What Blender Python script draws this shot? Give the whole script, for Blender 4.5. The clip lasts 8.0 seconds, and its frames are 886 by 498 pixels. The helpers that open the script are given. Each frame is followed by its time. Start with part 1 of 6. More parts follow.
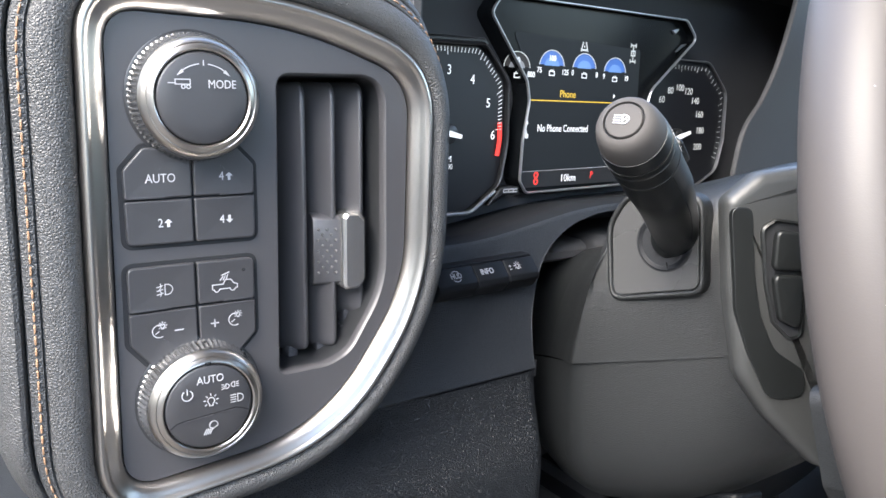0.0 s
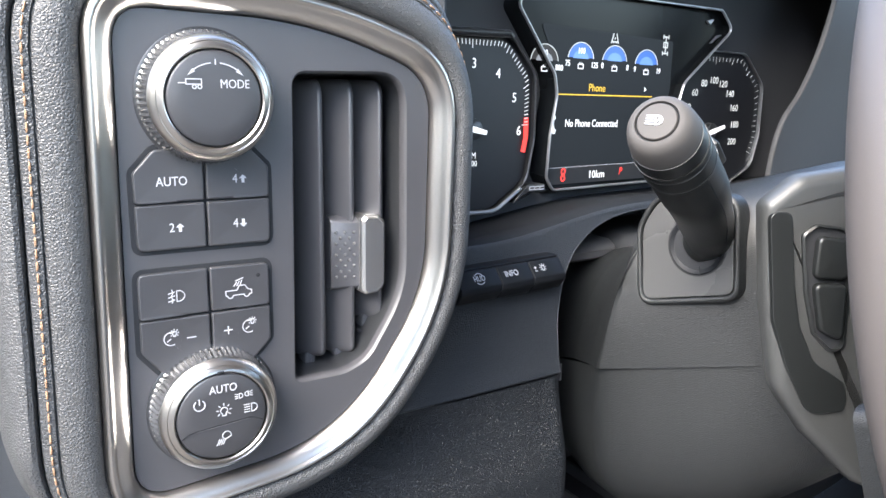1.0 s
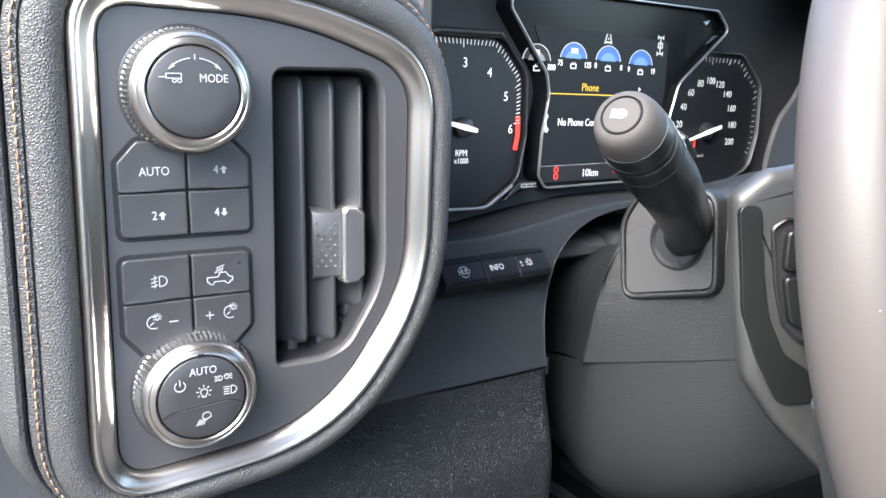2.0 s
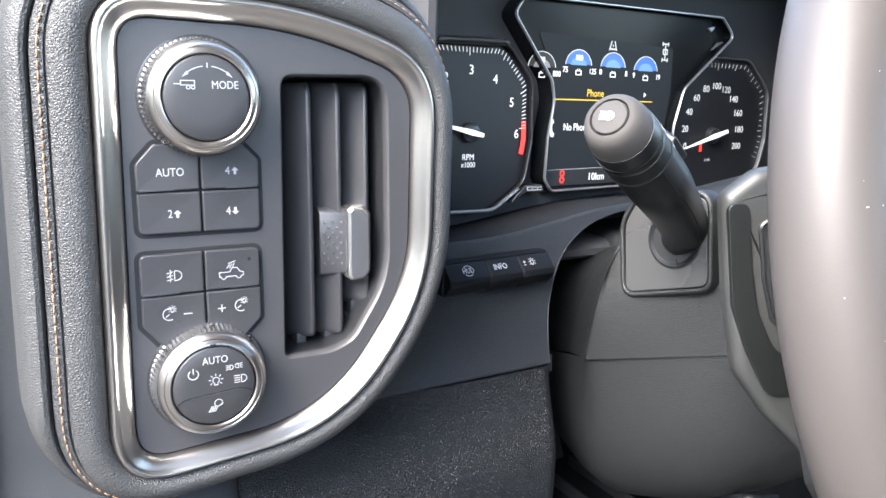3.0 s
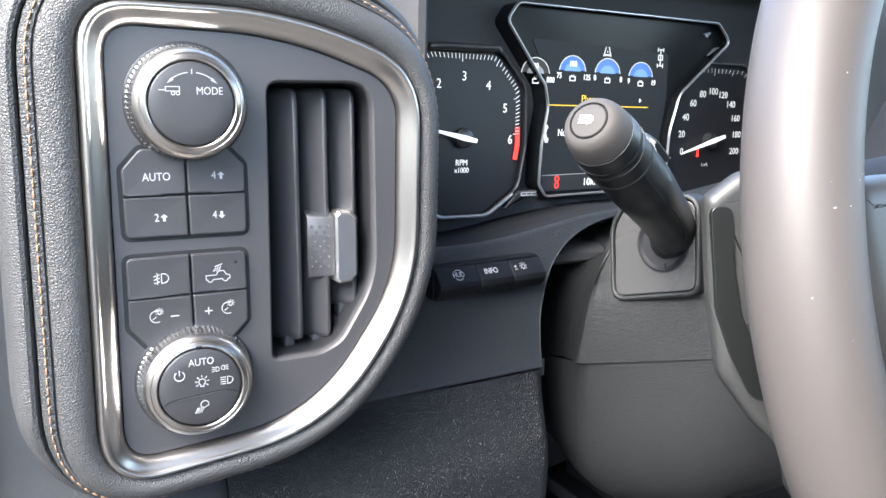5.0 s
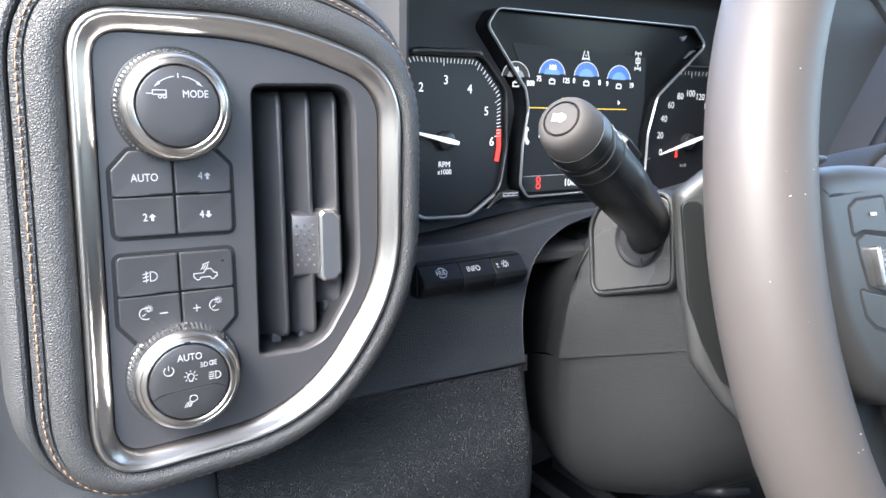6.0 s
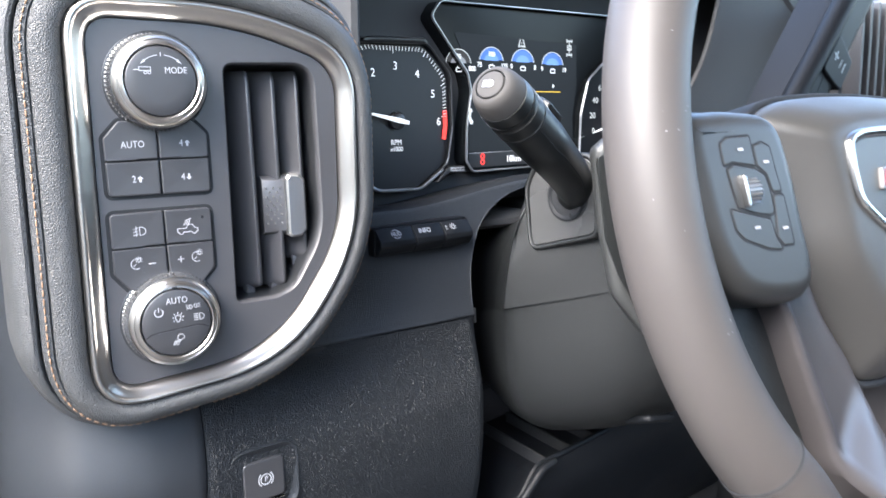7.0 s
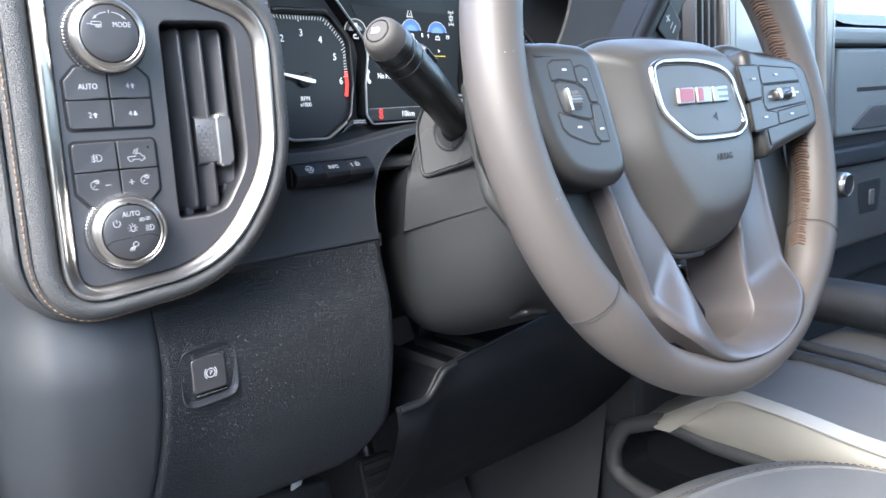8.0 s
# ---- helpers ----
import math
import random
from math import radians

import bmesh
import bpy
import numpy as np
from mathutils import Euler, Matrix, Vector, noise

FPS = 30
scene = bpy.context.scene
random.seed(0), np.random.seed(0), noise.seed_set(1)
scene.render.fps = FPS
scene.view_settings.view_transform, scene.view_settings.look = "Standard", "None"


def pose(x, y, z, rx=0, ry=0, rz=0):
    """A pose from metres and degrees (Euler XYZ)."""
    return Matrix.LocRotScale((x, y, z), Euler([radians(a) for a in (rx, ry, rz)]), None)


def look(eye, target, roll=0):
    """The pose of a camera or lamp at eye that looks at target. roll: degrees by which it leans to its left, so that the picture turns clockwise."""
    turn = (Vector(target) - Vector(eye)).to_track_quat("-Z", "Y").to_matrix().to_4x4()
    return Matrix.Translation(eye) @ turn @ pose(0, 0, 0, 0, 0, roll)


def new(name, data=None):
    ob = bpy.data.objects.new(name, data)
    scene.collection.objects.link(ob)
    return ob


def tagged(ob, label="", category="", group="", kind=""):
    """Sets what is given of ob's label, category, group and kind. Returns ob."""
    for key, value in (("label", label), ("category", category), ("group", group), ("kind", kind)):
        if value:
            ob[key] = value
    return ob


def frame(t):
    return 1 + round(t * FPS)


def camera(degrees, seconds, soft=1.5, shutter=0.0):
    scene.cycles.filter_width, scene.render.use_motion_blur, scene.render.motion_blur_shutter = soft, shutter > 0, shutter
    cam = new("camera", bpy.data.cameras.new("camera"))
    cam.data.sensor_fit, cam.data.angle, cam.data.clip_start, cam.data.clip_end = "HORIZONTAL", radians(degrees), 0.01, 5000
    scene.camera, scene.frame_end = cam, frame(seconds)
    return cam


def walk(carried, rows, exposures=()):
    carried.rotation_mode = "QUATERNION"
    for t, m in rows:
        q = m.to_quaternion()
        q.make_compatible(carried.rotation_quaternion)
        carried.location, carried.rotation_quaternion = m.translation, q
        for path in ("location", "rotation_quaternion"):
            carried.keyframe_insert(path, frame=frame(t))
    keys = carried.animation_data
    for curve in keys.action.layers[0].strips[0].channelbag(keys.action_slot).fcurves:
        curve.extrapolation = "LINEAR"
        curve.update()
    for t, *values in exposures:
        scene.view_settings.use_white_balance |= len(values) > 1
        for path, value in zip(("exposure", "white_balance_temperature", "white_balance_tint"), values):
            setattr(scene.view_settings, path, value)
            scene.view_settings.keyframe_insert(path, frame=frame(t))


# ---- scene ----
cam = camera(60.22, 8.0, shutter=0.3)
PATH = [
    (0, (0.0706, 0.059, 0.7881), (1.158, 1.6877, 0.3818), 1.07),
    (0.5, (0.0769, 0.0706, 0.7914), (1.1309, 1.7148, 0.3603), 1.02),
    (1, (0.0794, 0.0693, 0.792), (1.1053, 1.7294, 0.3541), 1.02),
    (1.5, (0.0823, 0.0619, 0.7907), (1.0783, 1.7413, 0.3574), 0.94),
    (1.7, (0.0859, 0.0589, 0.7902), (1.0736, 1.7433, 0.3575), 1.07),
    (2.8, (0.0924, 0.0321, 0.7858), (1.0312, 1.751, 0.3806), 0.58),
    (3, (0.0909, 0.0325, 0.7873), (1.0156, 1.7592, 0.3833), 0.62),
    (3.5, (0.0898, 0.0334, 0.7874), (1.0008, 1.769, 0.3901), 0.50),
    (4, (0.0966, 0.0331, 0.787), (0.9974, 1.7752, 0.3951), 0.40),
    (4.5, (0.0996, 0.0304, 0.7852), (0.9945, 1.7766, 0.3981), 0.29),
    (4.7, (0.1005, 0.0276, 0.7861), (0.9952, 1.7741, 0.3999), 0.34),
    (5.8, (0.0973, 0.0154, 0.784), (1.0079, 1.7579, 0.4174), -0.04),
    (6, (0.0986, 0.012, 0.7829), (1.0177, 1.751, 0.4207), -0.24),
    (6.5, (0.0947, -0.0062, 0.7779), (1.0475, 1.7163, 0.4244), -0.90),
    (6.8, (0.0857, -0.0229, 0.772), (1.0651, 1.686, 0.4252), -1.27),
    (7, (0.0759, -0.0397, 0.7649), (1.0837, 1.6536, 0.4227), -1.70),
    (7.2, (0.061, -0.0593, 0.752), (1.1132, 1.6079, 0.4156), -2.43),
    (7.3, (0.0519, -0.0724, 0.7441), (1.1245, 1.5814, 0.4053), -2.70),
    (7.5, (0.0349, -0.1009, 0.7319), (1.1453, 1.5258, 0.3841), -3.18),
    (7.8, (0.0192, -0.1368, 0.7313), (1.1848, 1.451, 0.3849), -4.00),
    (8, (0.0241, -0.1312, 0.7291), (1.2129, 1.4385, 0.379), -3.75),
]
EXPOSURE = [(0, 3.42, 6450, 8), (0.5, 3.62, 6420, 8), (1.5, 3.76, 6420, 8), (3, 3.81, 6430, 8), (4.5, 3.81, 6430, 8), (6, 3.77, 6400, 8), (7, 3.72, 6280, 8), (8, 3.78, 6230, 7)]
walk(cam, [(t, look(eye, target, roll)) for t, eye, target, roll in PATH], EXPOSURE)

# ---- light ----
world = bpy.data.worlds.new("sky")
scene.world = world
world.use_nodes = True
wn = world.node_tree.nodes
sky = wn.new("ShaderNodeTexSky")
sky.sky_type = "NISHITA"
sky.sun_disc = False
sky.sun_elevation = radians(48)
sky.sun_rotation = radians(250)
sky.dust_density = 2.5
world.node_tree.links.new(sky.outputs[0], wn["Background"].inputs[0])
wn["Background"].inputs[1].default_value = 0.16
sun = new("sun", bpy.data.lights.new("sun", "SUN"))
sun.data.energy = 0.68
sun.data.angle = radians(40)
sun.data.color = (1.0, 0.96, 0.9)
sun.matrix_world = look((-6, -2.6, 5.5), (0, 0, 0))


# ---- materials ----
def material(name, base, rough=0.5, metal=0.0, grain=0, bump=0.0, kind="noise", var=0.12, spec=0.5, emit=None, power=0.0, blotch=14.0):
    """Principled material with grain relief, and tone varying at the grain's and at a hand's scale."""
    m = bpy.data.materials.new(name)
    m.use_nodes = True
    nt = m.node_tree
    n, ln = nt.nodes, nt.links
    b = n["Principled BSDF"]
    b.inputs["Roughness"].default_value = rough
    b.inputs["Metallic"].default_value = metal
    b.inputs["Specular IOR Level"].default_value = spec
    b.inputs["Base Color"].default_value = (*base, 1)
    if emit:
        b.inputs["Emission Color"].default_value = (*emit, 1)
        b.inputs["Emission Strength"].default_value = power
        return m
    tc = n.new("ShaderNodeTexCoord")
    big = n.new("ShaderNodeTexNoise")
    big.inputs["Scale"].default_value = blotch
    big.inputs["Detail"].default_value = 6
    ln.new(tc.outputs["Object"], big.inputs["Vector"])
    mix = n.new("ShaderNodeMix")
    mix.data_type = "RGBA"
    mix.inputs[6].default_value = (*[c * (1 - var) for c in base], 1)
    mix.inputs[7].default_value = (*[min(1, c * (1 + var)) for c in base], 1)
    ln.new(big.outputs["Fac"], mix.inputs[0])
    ln.new(mix.outputs[2], b.inputs["Base Color"])
    rr = n.new("ShaderNodeMapRange")
    spread = 0.02 if metal > 0.4 else 0.08
    rr.inputs["To Min"].default_value = max(0.03, rough - spread)
    rr.inputs["To Max"].default_value = min(1, rough + spread)
    ln.new(big.outputs["Fac"], rr.inputs["Value"])
    ln.new(rr.outputs[0], b.inputs["Roughness"])
    if grain:
        if kind == "leather":
            g = n.new("ShaderNodeTexVoronoi")
            g.feature = "DISTANCE_TO_EDGE"
            g.inputs["Scale"].default_value = grain
            wob = n.new("ShaderNodeTexNoise")
            wob.inputs["Scale"].default_value = grain * 0.45
            wob.inputs["Detail"].default_value = 3
            ln.new(tc.outputs["Object"], wob.inputs["Vector"])
            add = n.new("ShaderNodeVectorMath")
            add.operation = "MULTIPLY_ADD"
            add.inputs[1].default_value = (0.9 / grain,) * 3
            ln.new(wob.outputs["Color"], add.inputs[0])
            ln.new(tc.outputs["Object"], add.inputs[2])
            ln.new(add.outputs[0], g.inputs["Vector"])
            inv = n.new("ShaderNodeMapRange")
            inv.interpolation_type = "SMOOTHSTEP"
            inv.inputs["From Max"].default_value = 0.32
            ln.new(g.outputs["Distance"], inv.inputs["Value"])
            height = inv.outputs[0]
        else:
            g = n.new("ShaderNodeTexNoise")
            g.inputs["Scale"].default_value = grain
            g.inputs["Detail"].default_value = 3
            ln.new(tc.outputs["Object"], g.inputs["Vector"])
            height = g.outputs["Fac"]
        bp = n.new("ShaderNodeBump")
        bp.inputs["Strength"].default_value = bump
        bp.inputs["Distance"].default_value = 0.6 / grain
        ln.new(height, bp.inputs["Height"])
        ln.new(bp.outputs[0], b.inputs["Normal"])
    return m


PAD = material("soft_dash_skin", (0.047, 0.048, 0.049), 0.46, 0, 900, 0.42, "leather")
HARD = material("grained_plastic", (0.018, 0.021, 0.0255), 0.44, 0, 900, 0.36, "leather", spec=0.38)
# grained plastic with the shade low in the cab put into its base
KNEE = material("shaded_knee_plastic", (0.0090, 0.0112, 0.0142), 0.40, 0, 820, 0.70, "leather", spec=0.32)
ENDCAP = material("end_cap_plastic", (0.0185, 0.0208, 0.0245), 0.42, 0, 1500, 0.20, "leather", spec=0.4)
PODGREY = material("switch_pod_plastic", (0.0225, 0.0222, 0.0215), 0.42, 0, 1800, 0.08, spec=0.4)
COLUMN = material("column_plastic", (0.0125, 0.0138, 0.0147), 0.40, 0, 1300, 0.30, "leather", spec=0.45)
SPOKEBACK = material("grey_grained_plastic", (0.032, 0.0335, 0.0335), 0.42, 0, 1800, 0.12, "leather")
STALK = material("stalk_plastic", (0.0085, 0.0095, 0.0098), 0.36, 0, 2500, 0.08, spec=0.45)
# base lightened to carry the sky's reflection on the stalk plate
BEZELPLATE = material("smooth_bezel_plastic", (0.050, 0.051, 0.052), 0.28, 0, 2500, 0.05)
# base lifted to paint a veil of haze over the hood's dark
LINING = material("hood_lining", (0.046, 0.047, 0.050), 0.65, 0, 2200, 0.10, spec=0.3)
LEDGE = material("shaded_ledge_plastic", (0.011, 0.0125, 0.015), 0.65, 0, 2200, 0.10, spec=0.12)
HOODSIDE = material("smooth_hood_plastic", (0.035, 0.036, 0.039), 0.60, 0, 2200, 0.10, spec=0.4)
TRIM = material("silver_trim_paint", (0.40, 0.41, 0.43), 0.32, 0.8, var=0.04)
FACE = material("faceplate_plastic", (0.044, 0.0435, 0.0475), 0.42, 0, 3000, 0.12, spec=0.7)
BUTTON = material("button_plastic", (0.030, 0.030, 0.033), 0.42, 0, 3000, 0.1, spec=0.7)
GLOSS = material("smooth_black_plastic", (0.022, 0.023, 0.025), 0.32, 0, 2500, 0.06)
# black plastic, its base lowered to hold shade under the column too
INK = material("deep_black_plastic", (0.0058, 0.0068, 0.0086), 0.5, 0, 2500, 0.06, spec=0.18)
# near-black: the shade of gaps and hollows put into the colour; also dark print
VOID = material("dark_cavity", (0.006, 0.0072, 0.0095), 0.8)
RUBBER = material("black_rubber", (0.018, 0.018, 0.019), 0.7, 0, 1200, 0.2)
# base warmed to hold the tan reflections of the surroundings
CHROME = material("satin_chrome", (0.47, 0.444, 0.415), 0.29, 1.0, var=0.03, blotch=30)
BRIGHT = material("bright_chrome", (0.52, 0.515, 0.51), 0.25, 1.0, var=0.02)
SILVER = material("satin_silver_paint", (0.20, 0.195, 0.195), 0.36, 0.6, 2500, 0.04, var=0.05)
TABMETAL = material("tab_chrome", (0.68, 0.67, 0.66), 0.22, 0.95, var=0.03)
GREYCAP = material("grey_stalk_cap", (0.054, 0.051, 0.049), 0.62, 0, 2500, 0.08, spec=0.15)
WHEEL = material("wheel_leather", (0.0585, 0.0525, 0.0500), 0.50, 0, 1400, 0.05, "leather", spec=0.4)
HUB = material("airbag_cover_skin", (0.0385, 0.0372, 0.0358), 0.45, 0, 1500, 0.08, "leather")
PRINT = material("white_print", (0.38, 0.39, 0.41), 0.6, var=0.04)
DULL = material("grey_print", (0.32, 0.32, 0.33), 0.6, var=0.04)
THREAD = material("tan_thread", (0.26, 0.155, 0.09), 0.7, 0, 3000, 0.3)
SPOKE = material("satin_dark_silver_paint", (0.088, 0.080, 0.082), 0.36, 0.5, 2500, 0.04, var=0.06)
BROWNTHREAD = material("brown_thread", (0.060, 0.034, 0.022), 0.8, 0, 3000, 0.3)
SATIN = material("satin_aluminium", (0.37, 0.355, 0.315), 0.36, 0.4, 2500, 0.04, var=0.04)
# grey skin, base raised further to carry light from the passenger window
ASH = material("ash_grey_skin", (0.15, 0.16, 0.163), 0.5, 0, 1000, 0.3, "leather")
DIAL = material("dial_face", (0.014, 0.015, 0.018), 0.42, 0, 2500, 0.05, spec=0.35)
GLOW = material("dial_light_white", (0.7, 0.7, 0.7), 0.5, emit=(0.93, 0.95, 1.0), power=0.06)
REDGLOW = material("dial_light_red", (0.5, 0.02, 0.02), 0.5, emit=(1.0, 0.07, 0.05), power=0.1)
SCREEN = material("display_black", (0.004, 0.005, 0.006), 0.4, spec=0.1, emit=(0.018, 0.021, 0.025), power=0.12)
BLUE = material("display_blue", (0.02, 0.08, 0.3), 0.3, emit=(0.05, 0.12, 0.36), power=0.09)
AMBER = material("display_amber", (0.3, 0.2, 0.02), 0.3, emit=(0.75, 0.5, 0.05), power=0.11)
PALEBLUE = material("display_pale_blue", (0.05, 0.12, 0.3), 0.3, emit=(0.16, 0.30, 0.62), power=0.09)
GLOWDIM = material("display_grey_white", (0.5, 0.5, 0.5), 0.5, emit=(0.85, 0.9, 0.88), power=0.045)
DARKGLASS = material("dark_display_glass", (0.007, 0.008, 0.009), 0.25, 0, var=0.05, spec=0.16)
RED = material("emblem_red", (0.17, 0.010, 0.016), 0.4)
CARPET = material("grey_carpet", (0.019, 0.020, 0.023), 0.95, 0, 900, 1.0)
SEAT = material("seat_leather", (0.098, 0.098, 0.096), 0.5, 0, 700, 0.3, "leather")
# unseen cloth, its base warmed to send a tan tint into the chrome
HEADLINER = material("headliner_cloth", (0.52, 0.455, 0.385), 0.95, 0, 900, 0.4)
SAND = material("sandy_render", (0.42, 0.325, 0.24), 0.9, 0, 30, 0.4, blotch=0.6)
# unseen ground, darkened so little light bounces up under the dash
GROUND = material("dark_ground", (0.078, 0.069, 0.058), 0.9, 0, 60, 0.4, blotch=1.2)
PAINT = material("body_paint", (0.03, 0.035, 0.034), 0.25)


# ---- builders ----
def frame_of(origin, u, v):
    """A plane's frame: a along u, b along v, c out of the face."""
    u, v = Vector(u).normalized(), Vector(v).normalized()
    w = u.cross(v).normalized()
    v = w.cross(u)
    return Matrix(((u.x, v.x, w.x, origin[0]), (u.y, v.y, w.y, origin[1]), (u.z, v.z, w.z, origin[2]), (0, 0, 0, 1)))


def facing(y, yaw=0.0, roll=0.0, x=0.0, z=0.0):
    a, r = radians(yaw), radians(roll)
    u = (math.cos(a) * math.cos(r), math.sin(a) * math.cos(r), math.sin(r))
    return frame_of((x, y, z), u, (0, 0, 1))


ID = Matrix()


def thing(name, at, label, category, group="", kind=""):
    ob = new(name)
    ob.empty_display_size = 0.01
    ob.location = at
    return tagged(ob, label, category, group, kind)


def part(name, bm, mat, parent=None, label="", smooth=True, angle=40):
    me = bpy.data.meshes.new(name)
    bmesh.ops.recalc_face_normals(bm, faces=bm.faces)
    for f in bm.faces:
        f.smooth = smooth and len(f.verts) <= 8
    if smooth:
        for e in bm.edges:
            if len(e.link_faces) == 2 and e.calc_face_angle(0) > radians(angle):
                e.smooth = False
    bm.to_mesh(me)
    bm.free()
    me.materials.append(mat)
    ob = new(name, me)
    if parent:
        ob.parent = parent
        top = parent
        while top.parent:
            top = top.parent
        ob.matrix_parent_inverse = Matrix.Translation(top.location).inverted() if parent == top else Matrix()
    if label:
        tagged(ob, label)
    return ob


def area(pts):
    return 0.5 * sum(p[0] * q[1] - q[0] * p[1] for p, q in zip(pts, pts[1:] + pts[:1]))


def ccw(pts):
    pts = [tuple(p[:2]) for p in pts]
    return pts if area(pts) > 0 else pts[::-1]


def grow(pts, d):
    """A closed outline moved outwards by d."""
    out = []
    for i, p in enumerate(pts):
        a, b = Vector(pts[i - 1]), Vector(pts[(i + 1) % len(pts)])
        p = Vector(p)
        e1, e2 = (p - a), (b - p)
        e1 = e1.normalized() if e1.length > 1e-9 else e2.normalized()
        e2 = e2.normalized() if e2.length > 1e-9 else e1
        n1, n2 = Vector((e1.y, -e1.x)), Vector((e2.y, -e2.x))
        m = n1 + n2
        m = n1 if m.length < 1e-6 else m.normalized()
        k = d / max(0.45, m.dot(n1))
        out.append((p.x + m.x * k, p.y + m.y * k))
    return out


def rounded(pts, r, n=5):
    """An outline with its corners rounded; r: one radius, or one for each corner."""
    pts = [tuple(p[:2]) for p in pts]
    rs = list(r) if isinstance(r, (list, tuple)) else [r] * len(pts)
    if area(pts) < 0:
        pts, rs = pts[::-1], rs[::-1]
    out = []
    for i, p in enumerate(pts):
        p, a, b = Vector(p), Vector(pts[i - 1]), Vector(pts[(i + 1) % len(pts)])
        da, db = (a - p), (b - p)
        ang = da.angle(db)
        t = min(rs[i] / max(math.tan(ang / 2), 1e-3), da.length * 0.49, db.length * 0.49)
        p0, p1 = p + da.normalized() * t, p + db.normalized() * t
        for k in range(n + 1):
            s = k / n
            q = p0 * (1 - s) ** 2 + p * 2 * s * (1 - s) + p1 * s * s
            out.append((q.x, q.y))
    return out


def smooth_loop(pts, n):
    """A closed Catmull-Rom curve through pts, n points evenly along it."""
    pts = [Vector(p) for p in ccw(pts)]
    fine = []
    k = len(pts)
    for i in range(k):
        p0, p1, p2, p3 = pts[i - 1], pts[i], pts[(i + 1) % k], pts[(i + 2) % k]
        for j in range(12):
            t = j / 12
            fine.append(0.5 * ((2 * p1) + (p2 - p0) * t + (2 * p0 - 5 * p1 + 4 * p2 - p3) * t * t + (3 * p1 - p0 - 3 * p2 + p3) * t ** 3))
    d = [0.0]
    for a, b in zip(fine, fine[1:] + fine[:1]):
        d.append(d[-1] + (b - a).length)
    out, j = [], 0
    for i in range(n):
        s = d[-1] * i / n
        while d[j + 1] < s:
            j += 1
        a, b = fine[j], fine[(j + 1) % len(fine)]
        f = (s - d[j]) / max(d[j + 1] - d[j], 1e-9)
        out.append(tuple(a.lerp(b, f)))
    return out


def curve(pts, n):
    """An open Catmull-Rom curve through points of any dimension, n steps a span."""
    pts = [Vector(p) for p in pts]
    ext = [2 * pts[0] - pts[1]] + pts + [2 * pts[-1] - pts[-2]]
    out = []
    for i in range(len(pts) - 1):
        p0, p1, p2, p3 = ext[i:i + 4]
        for j in range(n):
            t = j / n
            out.append(0.5 * ((2 * p1) + (p2 - p0) * t + (2 * p0 - 5 * p1 + 4 * p2 - p3) * t * t + (3 * p1 - p0 - 3 * p2 + p3) * t ** 3))
    out.append(pts[-1])
    return out


def loft(loops, m=ID, bm=None, closed=True, cap0=False, cap1=False):
    bm = bm or bmesh.new()
    rows = [[bm.verts.new(m @ Vector(p)) for p in lp] for lp in loops]
    n = len(rows[0])
    for a, b in zip(rows, rows[1:]):
        for i in range(n if closed else n - 1):
            j = (i + 1) % n
            try:
                bm.faces.new((a[i], a[j], b[j], b[i]))
            except ValueError:
                pass
    if cap0:
        bm.faces.new(rows[0])
    if cap1:
        bm.faces.new(rows[-1])
    return bm


def slab(outline, c0, c1, bevel, m, bm=None, steps=3, dome=0.0):
    """A solid with the given outline from depth c0 up to its face at c1, with a rounded front edge."""
    o = ccw(outline)
    loops = [[(x, y, c0) for x, y in o]]
    for k in range(steps + 1):
        a = math.pi / 2 * k / steps
        inner = grow(o, -bevel * (1 - math.cos(a)))
        loops.append([(x, y, c1 - bevel * (1 - math.sin(a))) for x, y in inner])
    # a second loop at face height keeps the flat face's shading flat
    loops.append([(x, y, c1) for x, y in grow(o, -bevel * 1.12 - 0.00005)])
    if dome:
        cx, cy = sum(p[0] for p in o) / len(o), sum(p[1] for p in o) / len(o)
        last = loops[-1]
        for f, h in ((0.75, 0.45), (0.5, 0.75), (0.2, 0.97)):
            loops.append([(cx + (x - cx) * f, cy + (y - cy) * f, c1 + dome * h) for x, y, _ in last])
    return loft(loops, m, bm, cap0=True, cap1=True)


def ring(outer, inner, prof, m, bm=None):
    """A closed band between two outlines of equal count; prof: rows of (0 outer .. 1 inner, depth)."""
    loops = []
    for f, c in prof:
        loops.append([(ox + (ix - ox) * f, oy + (iy - oy) * f, c) for (ox, oy), (ix, iy) in zip(outer, inner)])
    return loft(loops, m, bm)


def turned(prof, m, n=64, bm=None, cap0=True, cap1=True):
    """A turned solid about the frame's c axis; prof: rows of (radius, depth)."""
    loops = [[(r * math.cos(2 * math.pi * k / n), r * math.sin(2 * math.pi * k / n), c) for k in range(n)] for r, c in prof]
    return loft(loops, m, bm, cap0=cap0, cap1=cap1)


